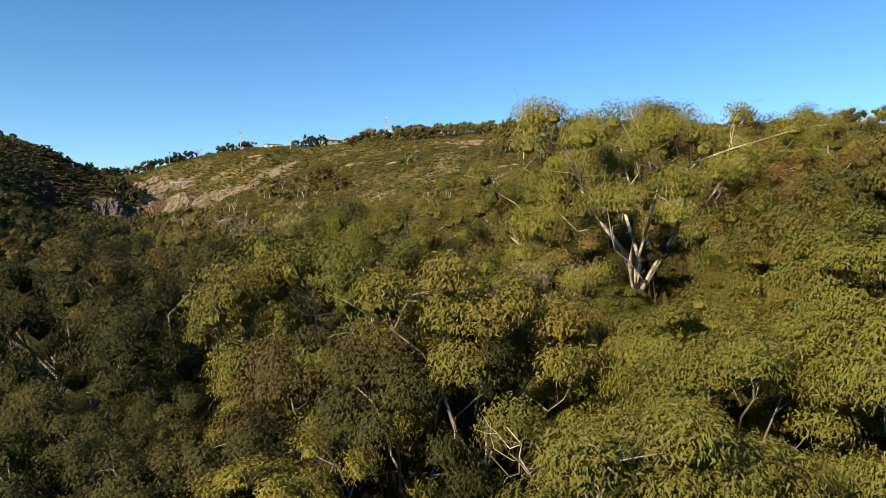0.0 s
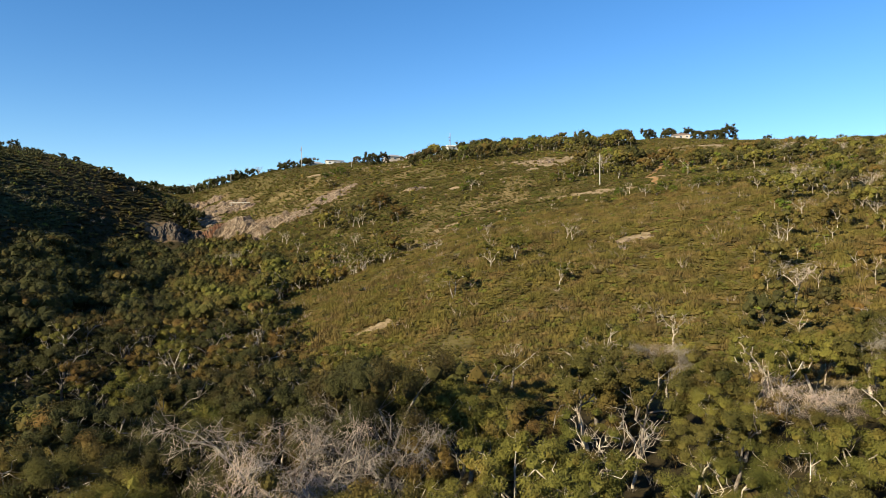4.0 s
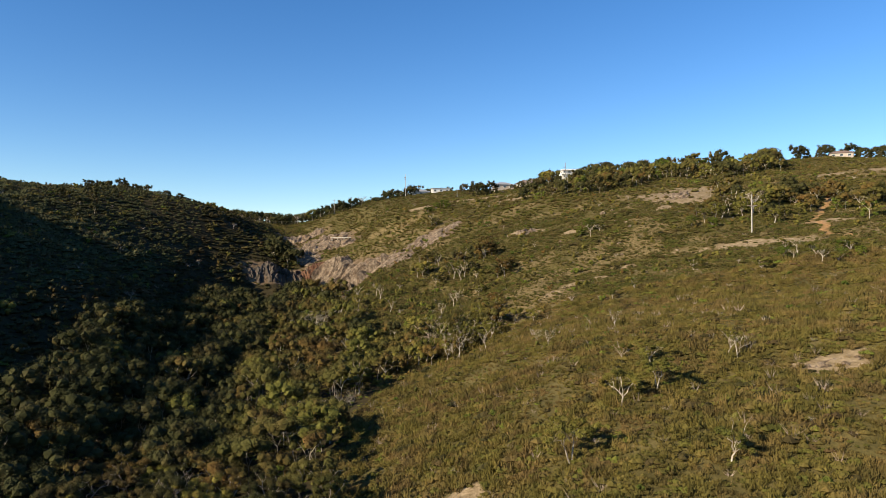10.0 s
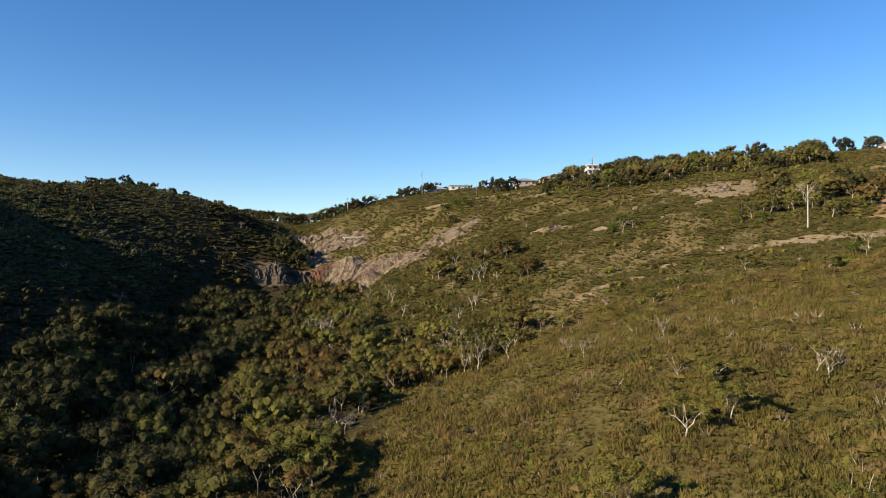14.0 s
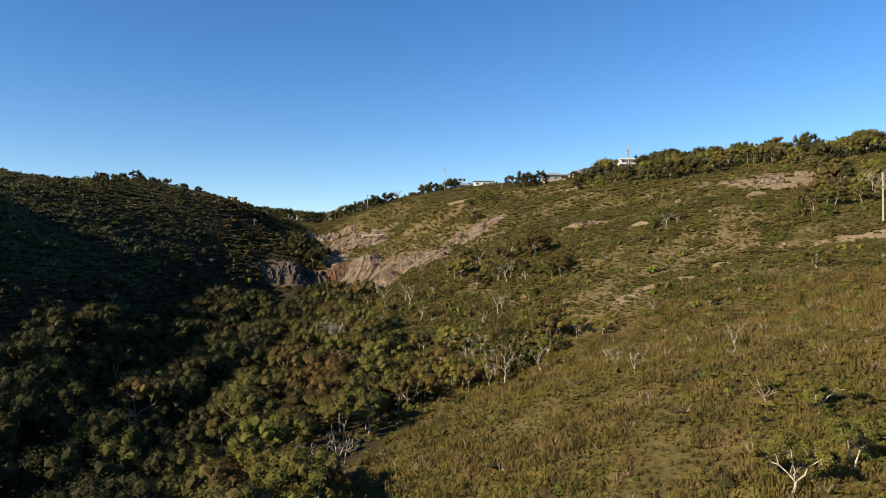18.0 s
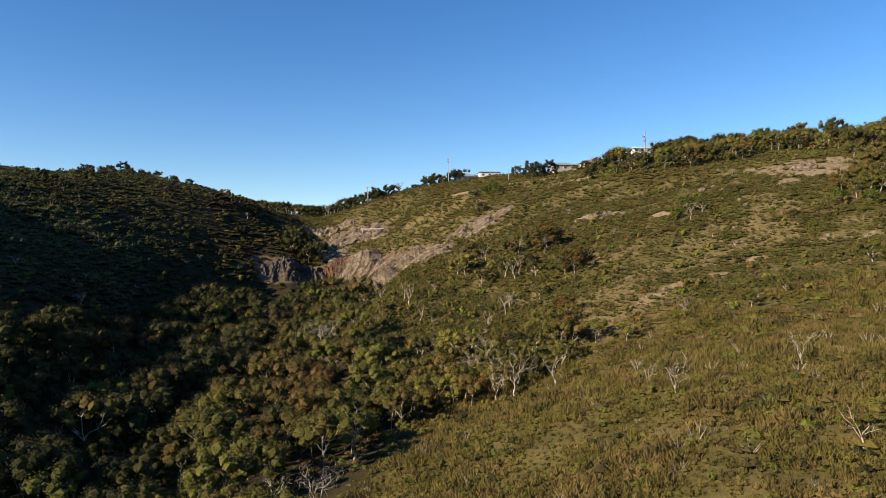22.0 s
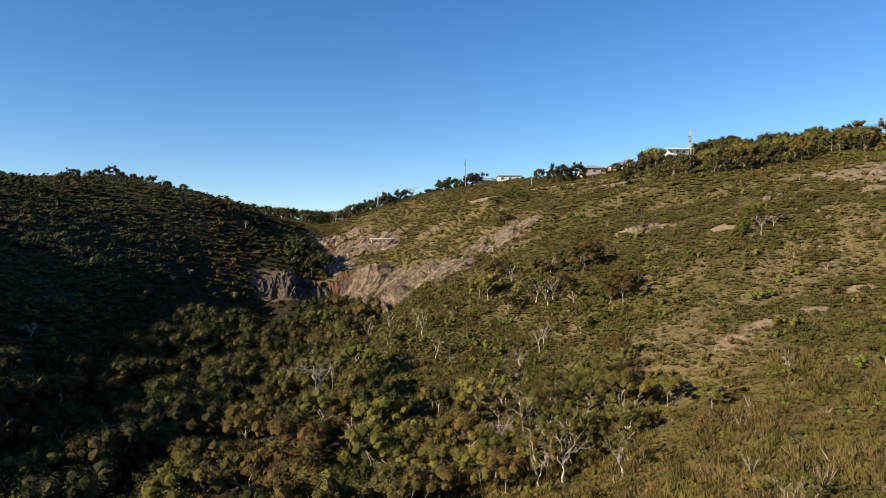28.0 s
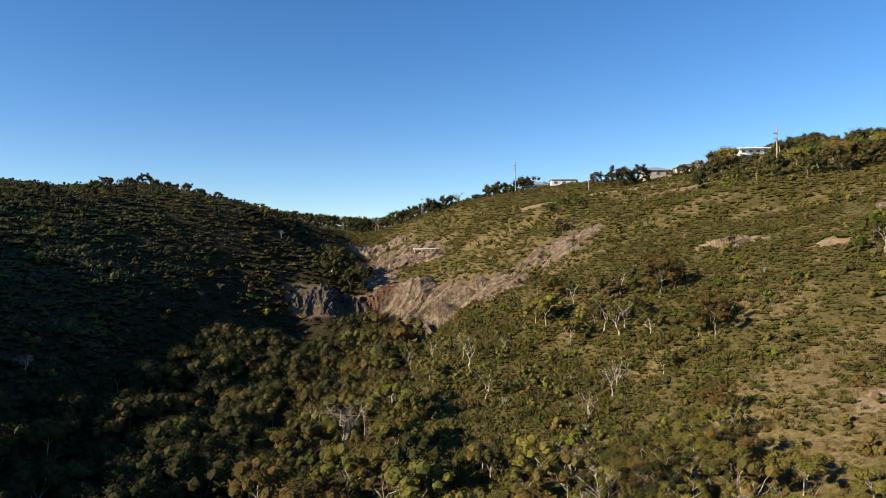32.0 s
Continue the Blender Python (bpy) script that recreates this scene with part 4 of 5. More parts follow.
# Near woodland under the first stretch of the flight
X, Y = spots(rng, -40, 46, 16, 114, 6.7, 3.6)
inside = valley_wood(X, Y) & (np.hypot(X - 1.5, Y - 8) > 8)
for x, y in zip(X[inside], Y[inside]):
    low = 4.4 if (abs(x - 1.5) < 6 and y < 30) else 20
    name = rng.choice(["near_a", "near_b", "near_c", "near_d", "dead_white", "dead_grey"], p=[0.25, 0.3, 0.22, 0.13, 0.06, 0.04])
    # Left of the flight most trees have shade put into the leaf colour
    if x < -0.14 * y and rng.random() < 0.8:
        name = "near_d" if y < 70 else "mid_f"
    elif y > 62 and str(name).startswith("near"):
        name = rng.choice(["mid_a", "mid_b", "mid_c", "mid_c", "mid_d", "mid_e"])
    plant(str(name), float(x), float(y), float(min(low, (rng.uniform(6.8, 10.2) + 1.2 * (x < -4)) if y > 30 else rng.uniform(5, 7.5))), sink=0.1)


# ---- joined growth: woods past the single trees, scrub and heath ----
def scattered(name, label, category, protos, mats, x, y, size, pick, sink=0.1):
    """Many plants joined into one mesh. protos: (verts, triangles, material slot) for each kind."""
    turn = rng.uniform(0, 6.2832, len(x))
    z = ground_z(x, y) - sink
    vs, fs, slots, n = [], [], [], 0
    for k, pieces in enumerate(protos):
        m = np.nonzero(pick == k)[0]
        if not len(m):
            continue
        c, s, q = np.cos(turn[m])[:, None], np.sin(turn[m])[:, None], size[m][:, None]
        for v, f, slot in pieces:
            px = (v[None, :, 0] * c - v[None, :, 1] * s) * q + x[m][:, None]
            py = (v[None, :, 0] * s + v[None, :, 1] * c) * q + y[m][:, None]
            pz = v[None, :, 2] * q + z[m][:, None]
            vs.append(np.stack([px, py, pz], -1).reshape(-1, 3))
            fs.append((f[None] + (np.arange(len(m)) * len(v))[:, None, None]).reshape(-1, 3) + n)
            slots.append(np.full(len(m) * len(f), slot))
            n += len(m) * len(v)
    me = mesh_from(name, np.concatenate(vs), np.concatenate(fs), mats, False, np.concatenate(slots))
    return tagged(new(name, me), label, category, kind="stuff")


def far_kind(leaf_slot, bark_slot, **shape):
    wood, leaves = grow_tree(height=1.0, **shape)
    return [(*wood, bark_slot), (*leaves, leaf_slot)]


FAR_MATS = [WOOD_LEAF, GUM_LEAF, GREEN_LEAF, PALE_BARK, GREY_BARK, TWIG, SHADE_SCRUB_LEAF, DARK_AND_SHADE_LEAF, SUNLIT_HILL_LEAF]
FAR = dict(twigs=1, leaf=(0.035, 0.02), sides=3, limbs=4, girth=0.015, mid=0.6, loose=0.65, tall=0.95, core=0.55)
FAR_KINDS = [
    far_kind(0, 3, seed=41, spread=0.46, fork=0.4, clump=0.190, count=70, fill=12, low=-0.2, **FAR),
    far_kind(0, 4, seed=42, spread=0.44, fork=0.4, clump=0.197, count=70, fill=12, low=-0.2, **FAR),
    far_kind(1, 3, seed=43, spread=0.5, fork=0.3, clump=0.190, count=70, fill=12, low=-0.2, **FAR),
    far_kind(0, 3, seed=44, spread=0.46, fork=0.35, clump=0.172, count=67, fill=3, bare=0.3, **FAR),
    far_kind(5, 3, seed=45, spread=0.42, fork=0.3, clump=0.191, twigs=3, count=14, leaf=(0.16, 0.012), sides=3, limbs=4),
    far_kind(2, 4, seed=46, spread=0.44, fork=0.15, clump=0.190, count=70, fill=9, low=-0.9, **FAR),
    far_kind(7, 4, seed=47, spread=0.5, fork=0.2, clump=0.223, count=76, fill=15, low=-0.9, **FAR),
    far_kind(7, 3, seed=48, spread=0.44, fork=0.3, clump=0.210, count=76, fill=13, low=-0.8, **FAR),
]


def ball(seed, leaf_slot, clumps, count, leaf):
    """A low leafy scrub tree, leaves only."""
    r = np.random.default_rng(seed)
    c = np.stack([r.normal(0, 0.26, clumps), r.normal(0, 0.26, clumps), r.uniform(0.15, 0.7, clumps)], -1)
    c[0] = (0, 0, 0.25)
    size = r.uniform(0.2, 0.32, clumps)
    return [(*cores(r, c, size, 0.75, 1.0, True), leaf_slot), (*leaf_cloud(r, c, size, int(count * 1.2), leaf * 0.75, leaf * 0.5, 0.2, 0.8, 0.25, (0, 0, 0.3)), leaf_slot)]


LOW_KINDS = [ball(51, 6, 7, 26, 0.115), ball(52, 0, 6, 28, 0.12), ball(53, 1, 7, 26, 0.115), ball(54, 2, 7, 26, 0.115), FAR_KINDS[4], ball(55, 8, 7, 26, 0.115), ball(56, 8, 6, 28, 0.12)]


def far_wood(name, label, x, y, lo, hi, chances):
    pick = rng.choice(len(FAR_KINDS), len(x), p=chances)
    # Left of the stream most trees take the leaf colour darkened for shade
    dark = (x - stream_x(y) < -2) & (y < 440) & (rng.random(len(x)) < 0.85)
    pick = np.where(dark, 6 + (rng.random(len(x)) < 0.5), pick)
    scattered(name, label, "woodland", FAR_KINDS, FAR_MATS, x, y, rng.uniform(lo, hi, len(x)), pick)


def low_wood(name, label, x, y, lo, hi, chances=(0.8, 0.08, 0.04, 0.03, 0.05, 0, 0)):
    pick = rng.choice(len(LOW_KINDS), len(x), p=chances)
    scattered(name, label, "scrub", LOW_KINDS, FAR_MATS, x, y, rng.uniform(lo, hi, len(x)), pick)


GUMS = (0.3, 0.25, 0.14, 0.12, 0.05, 0.02, 0.06, 0.06)
# woods on the valley floor and at its head
X, Y = spots(rng, -260, -5, 40, 425, 6.3, 3.2)
off = X - stream_x(Y)
inside = valley_wood(X, Y) & (rockiness(X, Y) < 0.3) & (off > -45)
single = inside & (Y > 108) & (Y < 164) & (X > -84)
for x, y in zip(X[single], Y[single]):
    name = rng.choice(["mid_a", "mid_b", "mid_c", "mid_d", "mid_e", "mid_f"], p=[0.24, 0.2, 0.22, 0.12, 0.14, 0.08])
    if rng.random() < 0.05:
        name = "dead_white"
    # Trees across the stream: shade comes from the darker leaf colour
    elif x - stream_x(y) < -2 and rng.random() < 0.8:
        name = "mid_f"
    plant(str(name), float(x), float(y), float(rng.uniform(5.2, 10.4)), sink=0.1)
close = inside & (Y < 80) & (X > -44)
for x, y in zip(X[close], Y[close]):
    plant("near_d" if rng.random() < 0.6 else "near_a", float(x), float(y), float(rng.uniform(5.5, 8.5)), sink=0.1)
inside &= ~(single | close)
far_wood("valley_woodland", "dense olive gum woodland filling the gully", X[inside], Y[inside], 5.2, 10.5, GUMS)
# left bank scrub trees
X, Y = spots(rng, -400, -80, 60, 500, 5.6, 2.0)
off = X - stream_x(Y)
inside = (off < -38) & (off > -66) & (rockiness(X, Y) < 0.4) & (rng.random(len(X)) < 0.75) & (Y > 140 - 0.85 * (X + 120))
low_wood("hillside_scrub_trees", "low scrub trees on the shaded hillside, leaf colour darkened for it", X[inside], Y[inside], 2.2, 4.4)
X, Y = spots(rng, -400, -120, 60, 500, 4.2, 2.0)
off = X - stream_x(Y)
inside = (off <= -66) & (off > -215) & (rockiness(X, Y) < 0.4) & (rng.random(len(X)) < np.where(off < -125, 0.35, 0.62)) & (Y > 140 - 0.85 * (X + 120))
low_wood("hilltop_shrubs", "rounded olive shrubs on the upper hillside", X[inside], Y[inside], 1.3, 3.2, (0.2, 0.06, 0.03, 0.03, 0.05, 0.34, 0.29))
X, Y = spots(rng, 46, 110, 40, 112, 7.0, 3.0)
far_wood("gully_side_woodland", "olive gum woodland on the near slope", X, Y, 5.0, 8.0, GUMS)
X, Y = spots(rng, -62, 110, -60, 40, 11.5, 3.0)
inside = (Y < 14 - 0.2 * np.abs(X)) & (np.hypot(X, Y) > 13) | (X < -16) | (X > 34)
far_wood("gully_mouth_woodland", "olive gum woodland at the gully's mouth", X[inside], Y[inside], 4.5, 6.5, GUMS)
# right-hand woods with dead trees
X, Y = spots(rng, 20, 170, 95, 420, 6.4, 3.0)
inside = (X > np.interp(Y, RIGHT_Y, RIGHT_X)) & (rng.random(len(X)) < np.where(Y < 210, 0.75, 0.3)) & (bareness(X, Y) < 0.3)
far_wood("slope_woodland", "sparse grey and olive woodland with dead trees", X[inside], Y[inside], 3.6, 6.6, (0.12, 0.08, 0.3, 0.16, 0.16, 0.04, 0.06, 0.08))
# groves on the ridge and round the track
X, Y = spots(rng, -130, 120, 240, 560, 4.6, 2.4)
gap = X < -68
foot = np.interp(X, (-84, -70, -50, -30, -6, 2, 10, 25, 52, 75), (425, 420, 410, 400, 402, 430, 455, 437, 444, 455)) + 5 * noise2(X, X * 0, 14, 3)
band = (X > -63) & (X < 74) & (Y > foot) & (Y < 515) & (rng.random(len(X)) < np.where(Y < foot + 24, 0.52, 0.34))
grove = (((X - 48) / 24) ** 2 + ((Y - 352) / 20) ** 2 < 1) & (rng.random(len(X)) < 0.62)
grove |= (((X - 30) / 16) ** 2 + ((Y - 386) / 12) ** 2 < 1) & (rng.random(len(X)) < 0.5)
grove |= (((X - 95) / 30) ** 2 + ((Y - 330) / 22) ** 2 < 1) & (rng.random(len(X)) < 0.3)
copse = (((X + 62) / 26) ** 2 + ((Y - 262) / 15) ** 2 < 1) & (X < -0.9 * (Y - 262) - 44) & (rng.random(len(X)) < 0.85)
copse |= (((X + 72) / 20) ** 2 + ((Y - 328) / 10) ** 2 < 1) & (rng.random(len(X)) < 0.3)
inside = (band | grove) & (bareness(X, Y) < 0.4) & (track_at(X, Y) < 0.2)
behind = inside & (((X > -51) & (X < -37)) | (X < -74)) & (Y > 400)
far_wood("ridge_thicket", "low green trees in front of the white house", X[behind], Y[behind], 2.6, 4.6, (0.06, 0.06, 0.08, 0.05, 0.03, 0.1, 0.34, 0.28))
inside &= ~behind
far_wood("ridge_woodland", "dark green trees along the ridge", X[inside], Y[inside], 3.4, 9.0, (0.17, 0.14, 0.15, 0.1, 0.05, 0.09, 0.16, 0.14))
far_wood("slope_copse", "olive gum trees along the foot of the spur", X[copse], Y[copse], 5.0, 8.0, (0.2, 0.1, 0.3, 0.2, 0.06, 0.04, 0.05, 0.05))
# dense shrubs between the gully woods and the open heath
X, Y = spots(rng, -150, -20, 232, 350, 2.5, 1.2)
belt = X - np.interp(Y, EDGE_Y, EDGE_X)
inside = (belt > -2) & (belt < np.where(Y > 258, 37, 24) + 6 * noise2(X, Y, 12, 19)) & (rockiness(X, Y) < 0.3) & (bareness(X, Y) < 0.5) & (rng.random(len(X)) < np.where(Y > 264, 0.2, 0.5))
low_wood("shrub_belt", "dense olive and green shrubs along the foot of the slope", X[inside], Y[inside], 1.3, 2.8, (0.12, 0.48, 0.2, 0.15, 0.05, 0, 0))
# shrubs standing out of the heath
X, Y = spots(rng, -178, 120, 262, 470, 3.5, 2.0)
inside = (X - stream_x(Y) > 6) & ~valley_wood(X, Y) & (bareness(X, Y) < 0.5) & (track_at(X, Y) < 0.1) & (rng.random(len(X)) < 0.17 + 0.28 * noise2(X, Y, 22, 17))
low_wood("slope_shrubs", "dark olive shrubs standing out of the heath", X[inside], Y[inside], 1.0, 2.5, (0.1, 0.36, 0.36, 0.13, 0.05, 0, 0))
X, Y = spots(rng, -75, 75, 112, 262, 6.5, 2.0)
inside = (X - stream_x(Y) > 6) & ~valley_wood(X, Y) & (bareness(X, Y) < 0.5) & (rng.random(len(X)) < 0.2 + 0.3 * noise2(X, Y, 22, 18))
low_wood("spur_shrubs", "small olive shrubs among the heath of the spur", X[inside], Y[inside], 0.9, 1.7, (0.05, 0.2, 0.5, 0.2, 0.05, 0, 0))
# trees beyond the saddle and along the skyline of the left hill
X, Y = spots(rng, -345, -150, 500, 640, 8.0, 2.4)
inside = (Y > 520 - 0.3 * (X + 300)) & (rng.random(len(X)) < 0.7) & (Y < 640)
far_wood("saddle_woodland", "distant dark trees beyond the saddle", X[inside], Y[inside], 5.0, 8.5, (0.1, 0.1, 0.1, 0.05, 0.03, 0.02, 0.35, 0.25))
X, Y = spots(rng, -400, -250, 300, 480, 9.0, 2.4)
inside = (np.abs(X - stream_x(Y) + 125 + 12 * noise2(X, Y, 30, 9)) < 16) & (rng.random(len(X)) < 0.55)
far_wood("skyline_trees", "scattered dark trees along the hill's crest", X[inside], Y[inside], 3.6, 6.0, GUMS)


def tuft(seed, blades, width, length, radius, up=1.2):
    r = np.random.default_rng(seed)
    a, d = r.uniform(0, 6.28, blades), radius * np.sqrt(r.random(blades))
    base = np.stack([np.cos(a) * d, np.sin(a) * d, r.uniform(0.0, 0.45, blades) * length], -1)
    way = np.stack([np.cos(a) * r.uniform(0.1, 0.9, blades), np.sin(a) * r.uniform(0.1, 0.9, blades), r.uniform(0.5, 1, blades) * up], -1)
    way /= np.linalg.norm(way, axis=1)[:, None]
    side = np.cross(way, r.normal(size=(blades, 3)))
    side /= np.linalg.norm(side, axis=1)[:, None]
    s = r.uniform(0.6, 1.25, blades)[:, None]
    v = np.stack([base - side * width * s / 2, base + side * width * s / 2, base + way * length * s], 1).reshape(-1, 3)
    return v, np.arange(3 * blades).reshape(-1, 3)


def bush(seed, leaves, radius, size):
    """A low close mound: rough hearts under a skin of leaves."""
    r = np.random.default_rng(seed)
    c = np.array([[0, 0, radius * 0.3], [radius * 0.55, 0.1, radius * 0.2], [-radius * 0.3, radius * 0.5, radius * 0.25]])
    c[:, :2] *= 1.35
    big = np.array([0.95, 0.7, 0.75]) * radius
    return stack([cores(r, c, big, 0.85, 0.6), leaf_cloud(r, c, big, leaves // 3, size, size * 0.7, -1.2, 0.68, 0.45)])


def sprig(seed, blades, width, length, radius):
    """An upright, fine-leaved heath shrub."""
    r = np.random.default_rng(seed)
    a, d = r.uniform(0, 6.28, blades), radius * np.sqrt(r.random(blades))
    top = length * (1 - 0.45 * (d / radius) ** 2)
    base = np.stack([np.cos(a) * d, np.sin(a) * d, top * r.uniform(0.1, 0.62, blades)], -1)
    way = np.stack([np.cos(a) * d / radius * 0.45, np.sin(a) * d / radius * 0.45, np.ones(blades)], -1) + 0.22 * r.normal(size=(blades, 3))
    side = np.cross(way, r.normal(size=(blades, 3)))
    side /= np.linalg.norm(side, axis=1)[:, None]
    s = r.uniform(0.7, 1.25, blades)[:, None]
    v = np.stack([base - side * width * s / 2, base + side * width * s / 2, base + way * length * 0.42 * s], 1).reshape(-1, 3)
    heart = np.array([[0.0, 0, length * 0.3]])
    return stack([cores(r, heart, [radius * 0.9], 0.62, 0.7 * length / radius), (v, np.arange(3 * blades).reshape(-1, 3))])


HEATH_MATS = [HEATH_LEAF, HEATH_GREEN, STRAW, TWIG, GREEN_LEAF, SHADE_SCRUB_LEAF, SUNLIT_HILL_LEAF]
HEATH_KINDS = [
    [(*sprig(1, 46, 0.1, 0.8, 0.55), 0)], [(*sprig(2, 48, 0.1, 0.95, 0.6), 0)], [(*bush(3, 48, 0.6, 0.17), 1)], [(*bush(4, 54, 0.72, 0.17), 0)],
    [(*tuft(5, 20, 0.07, 0.5, 0.5), 2)], [(*tuft(6, 18, 0.04, 0.9, 0.4), 3)], [(*bush(7, 36, 0.66, 0.2), 4)], [(*bush(8, 36, 0.8, 0.26), 5)],
]
WIDE_KINDS = [
    [(*sprig(11, 22, 0.2, 0.85, 0.65), 0)], [(*sprig(12, 22, 0.22, 1.0, 0.75), 0)], [(*bush(13, 24, 0.74, 0.32), 1)], [(*bush(14, 24, 0.85, 0.34), 0)],
    [(*tuft(15, 12, 0.12, 0.5, 0.5), 2)], [(*tuft(16, 10, 0.06, 0.9, 0.4), 3)], [(*bush(17, 24, 0.78, 0.32), 4)], [(*bush(18, 24, 0.85, 0.36), 5)],
]
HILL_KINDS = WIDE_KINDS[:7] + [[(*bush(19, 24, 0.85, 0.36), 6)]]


def heath(name, label, x0, x1, y0, y1, step, lo, hi, where, chances, kinds=HEATH_KINDS):
    x, y = spots(rng, x0, x1, y0, y1, step, 0)
    bare, rock, track, dry = bareness(x, y), rockiness(x, y), track_at(x, y), dryness(x, y)
    keep = where(x, y) & (rng.random(len(x)) > np.maximum(0.9 * bare, 0.7 * rock)) & (track < 0.3)
    x, y, bare = x[keep], y[keep], np.maximum(bare, dry)[keep]
    pick = rng.choice(len(HEATH_KINDS), len(x), p=chances)
    pick = np.where((bare > 0.25) & (rng.random(len(x)) < 0.45), 4, pick)
    tall = 1 + 0.35 * noise2(x, y, 9, 12) + 0.45 * noise2(x, y, 3.0, 13)
    size = rng.uniform(lo, hi, len(x)) * tall * np.where((x < -45) & (y > 250) & (y < 330), 1.45, 1)
    scattered(name, label, "heath", kinds, HEATH_MATS, x, y, size, pick, 0.05)


def open_slope(x, y):
    return ~valley_wood(x, y) & (x - stream_x(y) > 0)


heath("heath_near", "low olive and rust heath shrubs covering the spur", -75, 75, 104, 270, 0.96, 0.85, 1.6, open_slope, (0.31, 0.27, 0.23, 0.13, 0.01, 0.015, 0.01, 0.025))
heath("heath_upper", "dry heath and shrubs on the upper slope", -178, 110, 270, 372, 1.02, 0.55, 1.08, open_slope, (0.22, 0.19, 0.26, 0.19, 0.1, 0.01, 0.02, 0.01), WIDE_KINDS)
heath("heath_far", "olive heath on the distant slope below the ridge", -290, 150, 372, 540, 1.65, 0.75, 1.4, lambda x, y: (x - stream_x(y) > np.where(y > 405, -30, 2)), (0.15, 0.15, 0.23, 0.28, 0.14, 0.01, 0.03, 0.01), WIDE_KINDS)
heath("heath_east", "heath and dry grass on the right-hand slope", 75, 240, 110, 520, 2.6, 1.2, 2.1, lambda x, y: ((x > 110) | (y < 270)) & ((x > 150) | (y < 372)) & (x < 0.5 * y + 20), (0.26, 0.2, 0.18, 0.18, 0.08, 0.05, 0.03, 0.02), WIDE_KINDS)
# Lower slope nearly all shade-coloured scrub, upper slope mostly the sunlit copy
heath("hill_scrub", "scrub on the shaded hillside with the shade put into its colour", -380, -95, 60, 500, 2.6, 0.9, 1.9, lambda x, y: (x - stream_x(y) < np.where(y > 320, -14, -30)) & (x - stream_x(y) > -66) & (y > 140 - 0.85 * (x + 120)), (0.02, 0.02, 0.02, 0.03, 0.01, 0.02, 0.01, 0.87), WIDE_KINDS)
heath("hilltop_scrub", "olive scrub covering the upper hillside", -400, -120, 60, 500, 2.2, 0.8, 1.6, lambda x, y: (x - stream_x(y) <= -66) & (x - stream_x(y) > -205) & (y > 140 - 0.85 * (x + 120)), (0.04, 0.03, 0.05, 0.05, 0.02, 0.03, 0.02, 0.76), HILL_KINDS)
# A third takes the shade-coloured scrub leaf to darken gaps between trees
heath("understorey", "low shrubs and dry grass under the gum trees", -50, 60, 9, 118, 2.0, 0.7, 1.2, lambda x, y: (valley_wood(x, y) | (y < 62)) & (np.hypot(x - 1.5, y - 3) > 10), (0.1, 0.08, 0.12, 0.1, 0.1, 0.12, 0.02, 0.36))
heath("gully_understorey", "low shrubs under the gully woodland", -135, -15, 118, 330, 2.3, 0.7, 1.4, valley_wood, (0.08, 0.06, 0.3, 0.1, 0.05, 0.06, 0.15, 0.2))


# ---- power poles, platform and houses ----
def power_pole(label, x, y, height, arms, girth=0.17, turn=20, leaning=0.0):
    pole = tagged(new("power_pole"), label, "power pole", "power poles")
    pole.matrix_world = pose(x, y, float(ground_z(x, y)), leaning, 0, turn)
    part("pole", rod((0, 0, -0.8), (0, 0, height), girth * 1.25, girth * 0.75, 10), CONCRETE, pole)
    for z, half, shift in arms:
        arm = part("crossarm", box((2 * half, 0.2, 0.24), (shift, -girth, z), 0.02), TIMBER, pole, "grey timber crossarm")
        for e in (-0.9, -0.35, 0.35, 0.9):
            part("insulator", rod((shift + e * half, -girth, z + 0.08), (shift + e * half, -girth, z + 0.34), 0.07, 0.05, 8), GLAZE, arm)
        for sgn in (-1, 1):
            part("brace", rod((shift + sgn * half * 0.55, -girth, z - 0.06), (0, -girth * 0.9, z - 0.85), 0.03, 0.03, 6), STEEL, pole)
    return pole


power_pole("pale power pole with two crossarms on bare ground", 35, 313.4, 13.2, ((11.4, 1.1, 0.9), (9.4, 1.7, 0)), 0.22)
power_pole("tall pale power pole below the ridge trees", -36, 406.5, 15.6, ((13.3, 0.6, -0.5), (11.6, 0.5, -0.4)), 0.22)
power_pole("slim pale pole beside the tall power pole", -35.2, 409.5, 9.0, (), 0.1)
power_pole("pale power pole on the crest", -151, 498, 15.5, ((13.4, 0.6, -0.3), (12.2, 0.5, -0.3)), 0.19)
power_pole("pale power pole above the gorge head", -204, 500, 10.5, ((9.4, 0.9, 0),), 0.2)
power_pole("slim grey pole on the crest", -192, 502, 8.0, ((7.4, 0.6, 0),), 0.15)
power_pole("thin grey mast on the far hill", -402, 388, 11.0, ((7.0, 0.4, 0),), 0.3)
power_pole("short timber pole near the houses", -108, 470, 6.5, (), 0.16)


def lookout():
    x, y = -174, 447
    z = float(ground_z(x, y))
    deck = tagged(new("lookout_platform"), "pale concrete lookout platform jutting from the slope", "platform")
    deck.matrix_world = pose(x, y, z + 0.5, 0, 0, -6)
    part("slab", box((14, 3.6, 0.35), (0, 0, 0.5), 0.05), CONCRETE, deck)
    part("edge_beam", box((14, 0.3, 0.3), (0, -1.7, 0.2), 0.03), TIMBER, deck, "dark edge beam")
    for px in (-6.2, -2.2, 2.2, 6.2):
        part("pier", box((0.6, 0.6, 3.2), (px, -1.2, -1.4), 0.04), CONCRETE, deck)


lookout()


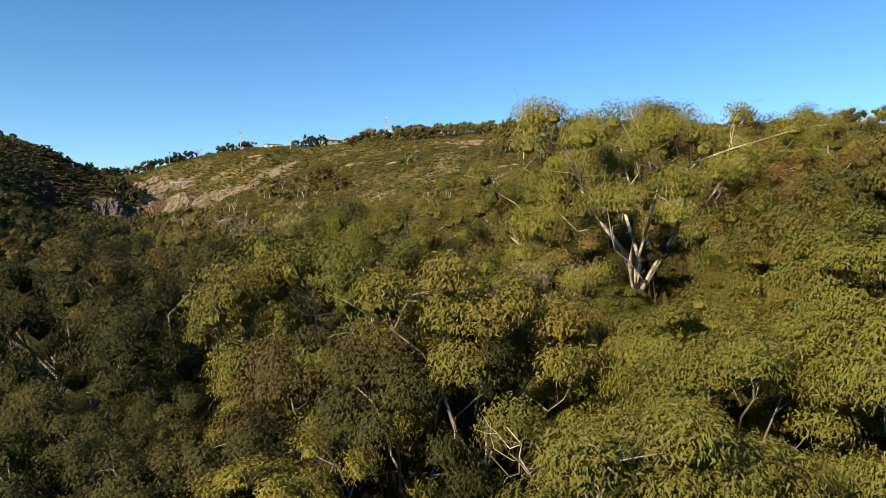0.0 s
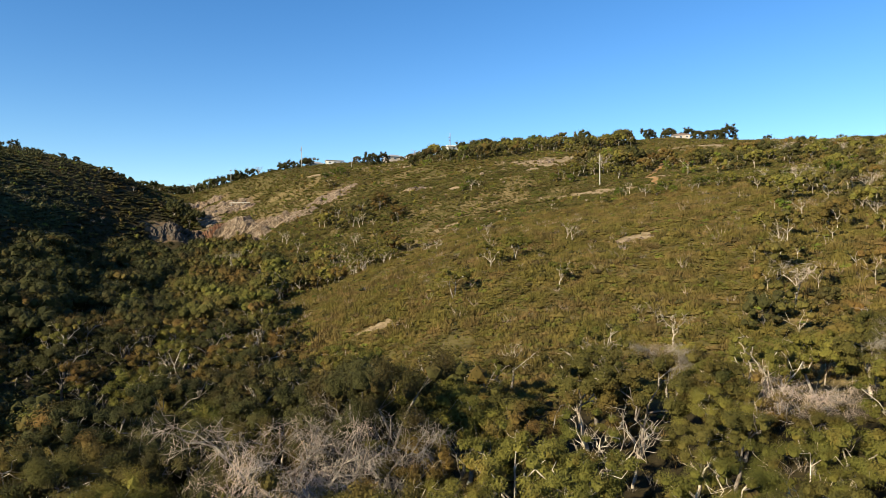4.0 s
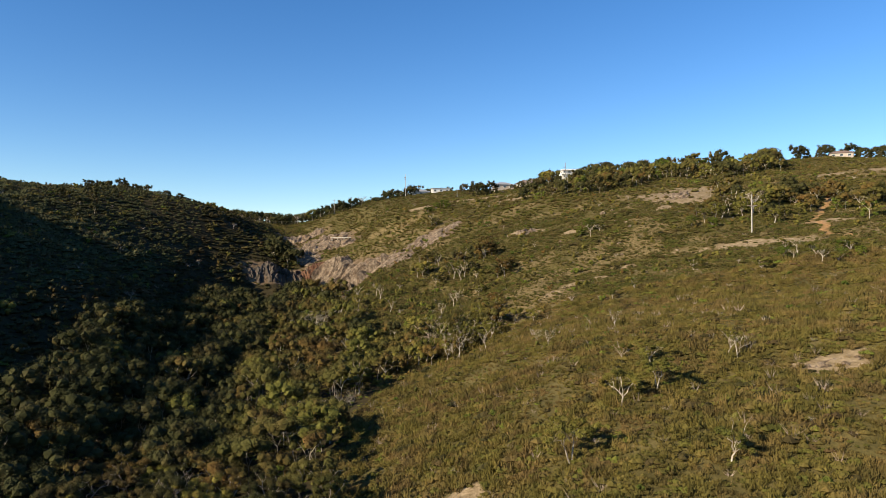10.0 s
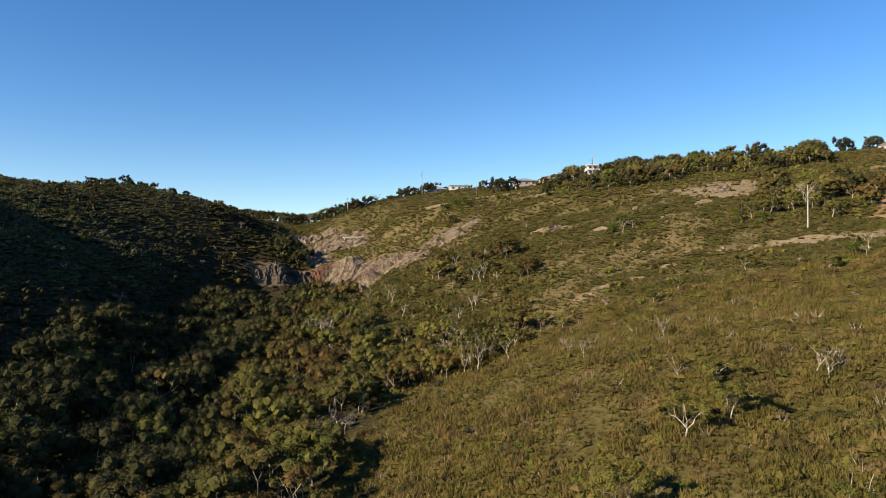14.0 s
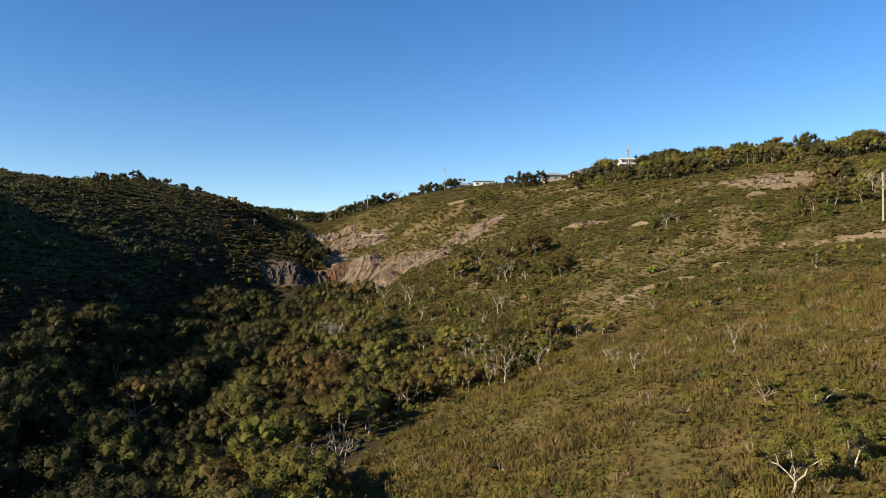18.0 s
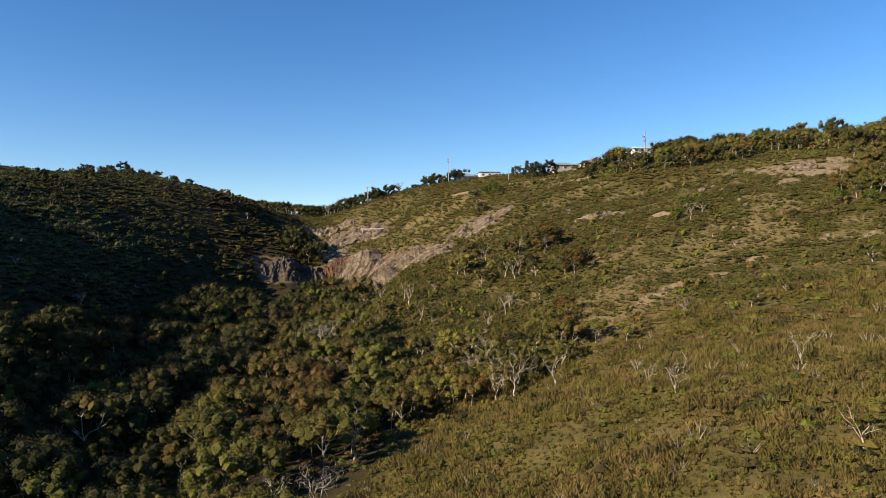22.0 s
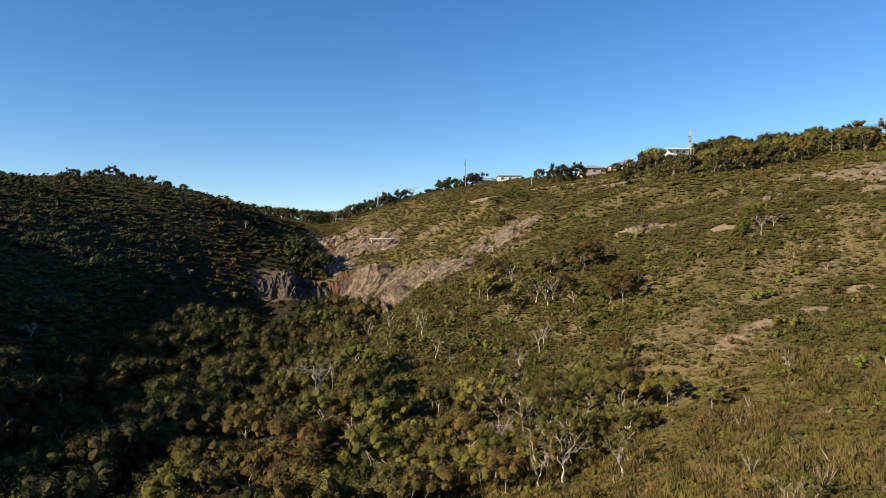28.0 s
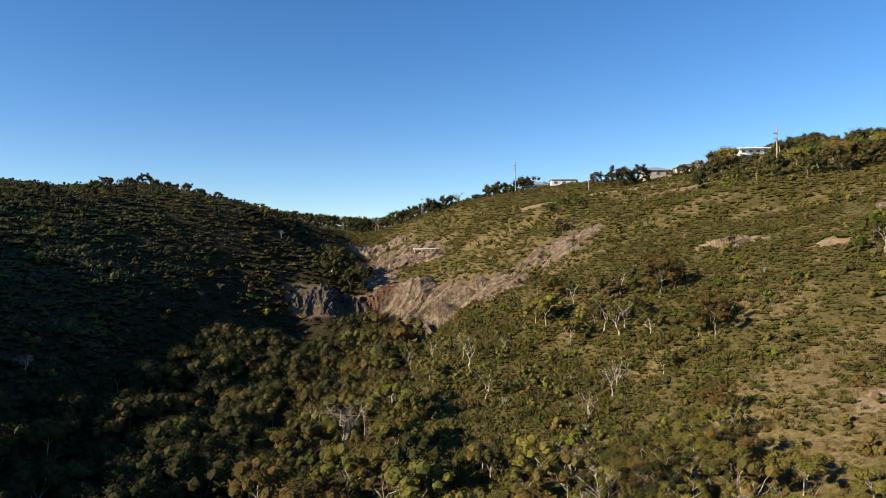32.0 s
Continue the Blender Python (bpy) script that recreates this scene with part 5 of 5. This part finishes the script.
def house(label, x, y, lift, turn, size, wall, roof, storeys=1, flat=False):
    wide, deep = size
    high = 2.9 * storeys
    home = tagged(new("house"), label, "house", "houses on the ridge")
    home.matrix_world = pose(x, y, float(ground_z(x, y)) + lift, 0, 0, turn)
    bm = box((wide, deep, high + 4.0), (0, 0, high / 2 - 2.0), 0.03)
    body = part("wall", bm, wall, home)
    if flat:
        part("roof", box((wide + 1.2, deep + 1.2, 0.35), (0, 0, high + 0.18), 0.04), roof, home)
    else:
        bm = bmesh.new()
        w, d = wide / 2 + 0.6, deep / 2 + 0.6
        low = [bm.verts.new(p) for p in ((-w, -d, high), (w, -d, high), (w, d, high), (-w, d, high))]
        base = [bm.verts.new((v.co.x, v.co.y, high - 0.15)) for v in low]
        r1, r2 = bm.verts.new((-w + d, 0, high + 1.7)), bm.verts.new((w - d, 0, high + 1.7))
        for f in ((low[0], low[1], r2, r1), (low[2], low[3], r1, r2), (low[1], low[2], r2), (low[3], low[0], r1), tuple(base[::-1])):
            bm.faces.new(f)
        for i in range(4):
            bm.faces.new((base[i], base[(i + 1) % 4], low[(i + 1) % 4], low[i]))
        part("roof", bm, roof, home)
    for s in range(storeys):
        zc = 2.9 * s + 1.55
        count = max(2, int(wide / 3.2))
        for i in range(count):
            wx = -wide / 2 + wide * (i + 0.5) / count
            win = part("window", box((1.7, 0.16, 1.3), (wx, -deep / 2 - 0.03, zc), 0.02), WHITE, home, "white window frame")
            part("pane", box((1.5, 0.06, 1.1), (wx, -deep / 2 - 0.12, zc)), GLASS, win)
        for sy in (-deep / 4, deep / 4):
            win = part("window", box((0.16, 1.5, 1.2), (-wide / 2 - 0.03, sy, zc), 0.02), WHITE, home, "white window frame")
            part("pane", box((0.06, 1.3, 1.0), (-wide / 2 - 0.12, sy, zc)), GLASS, win)
        if storeys > 1:
            balcony = part("balcony", box((wide + 1.6, 2.2, 0.25), (0, -deep / 2 - 1.3, 2.9 * s + 2.7), 0.03), WHITE, home, "white balcony slab")
            for i in range(5):
                part("post", rod((-wide / 2 + wide * i / 4, -deep / 2 - 2.2, 2.9 * s + 2.8), (-wide / 2 + wide * i / 4, -deep / 2 - 2.2, 2.9 * s + 3.8), 0.04, 0.04, 6), WHITE, balcony)


house("white two-storey house with wide balconies among trees", -45, 528, 1.4, 20, (13, 8), WHITE, WHITE, 2, True)
house("cream brick house with pale hipped roof", -83, 487, 0.4, 28, (12, 8), CREAM, ROOF, 1)
house("white flat house on the crest", -131, 512, 0.2, 25, (12, 7), WHITE, ROOF, 1, True)
house("low white house on the crest", -148, 520, 0.0, 30, (12, 7), WHITE, ROOF, 1)
house("low brown-roofed house beside the cream house", -70, 498, -1.0, 25, (11, 7), CREAM, ROOF_DARK, 1)
house("pale house with brown roof among ridge trees", 112, 511, 0.2, -10, (12, 8), CREAM, ROOF_DARK, 1)
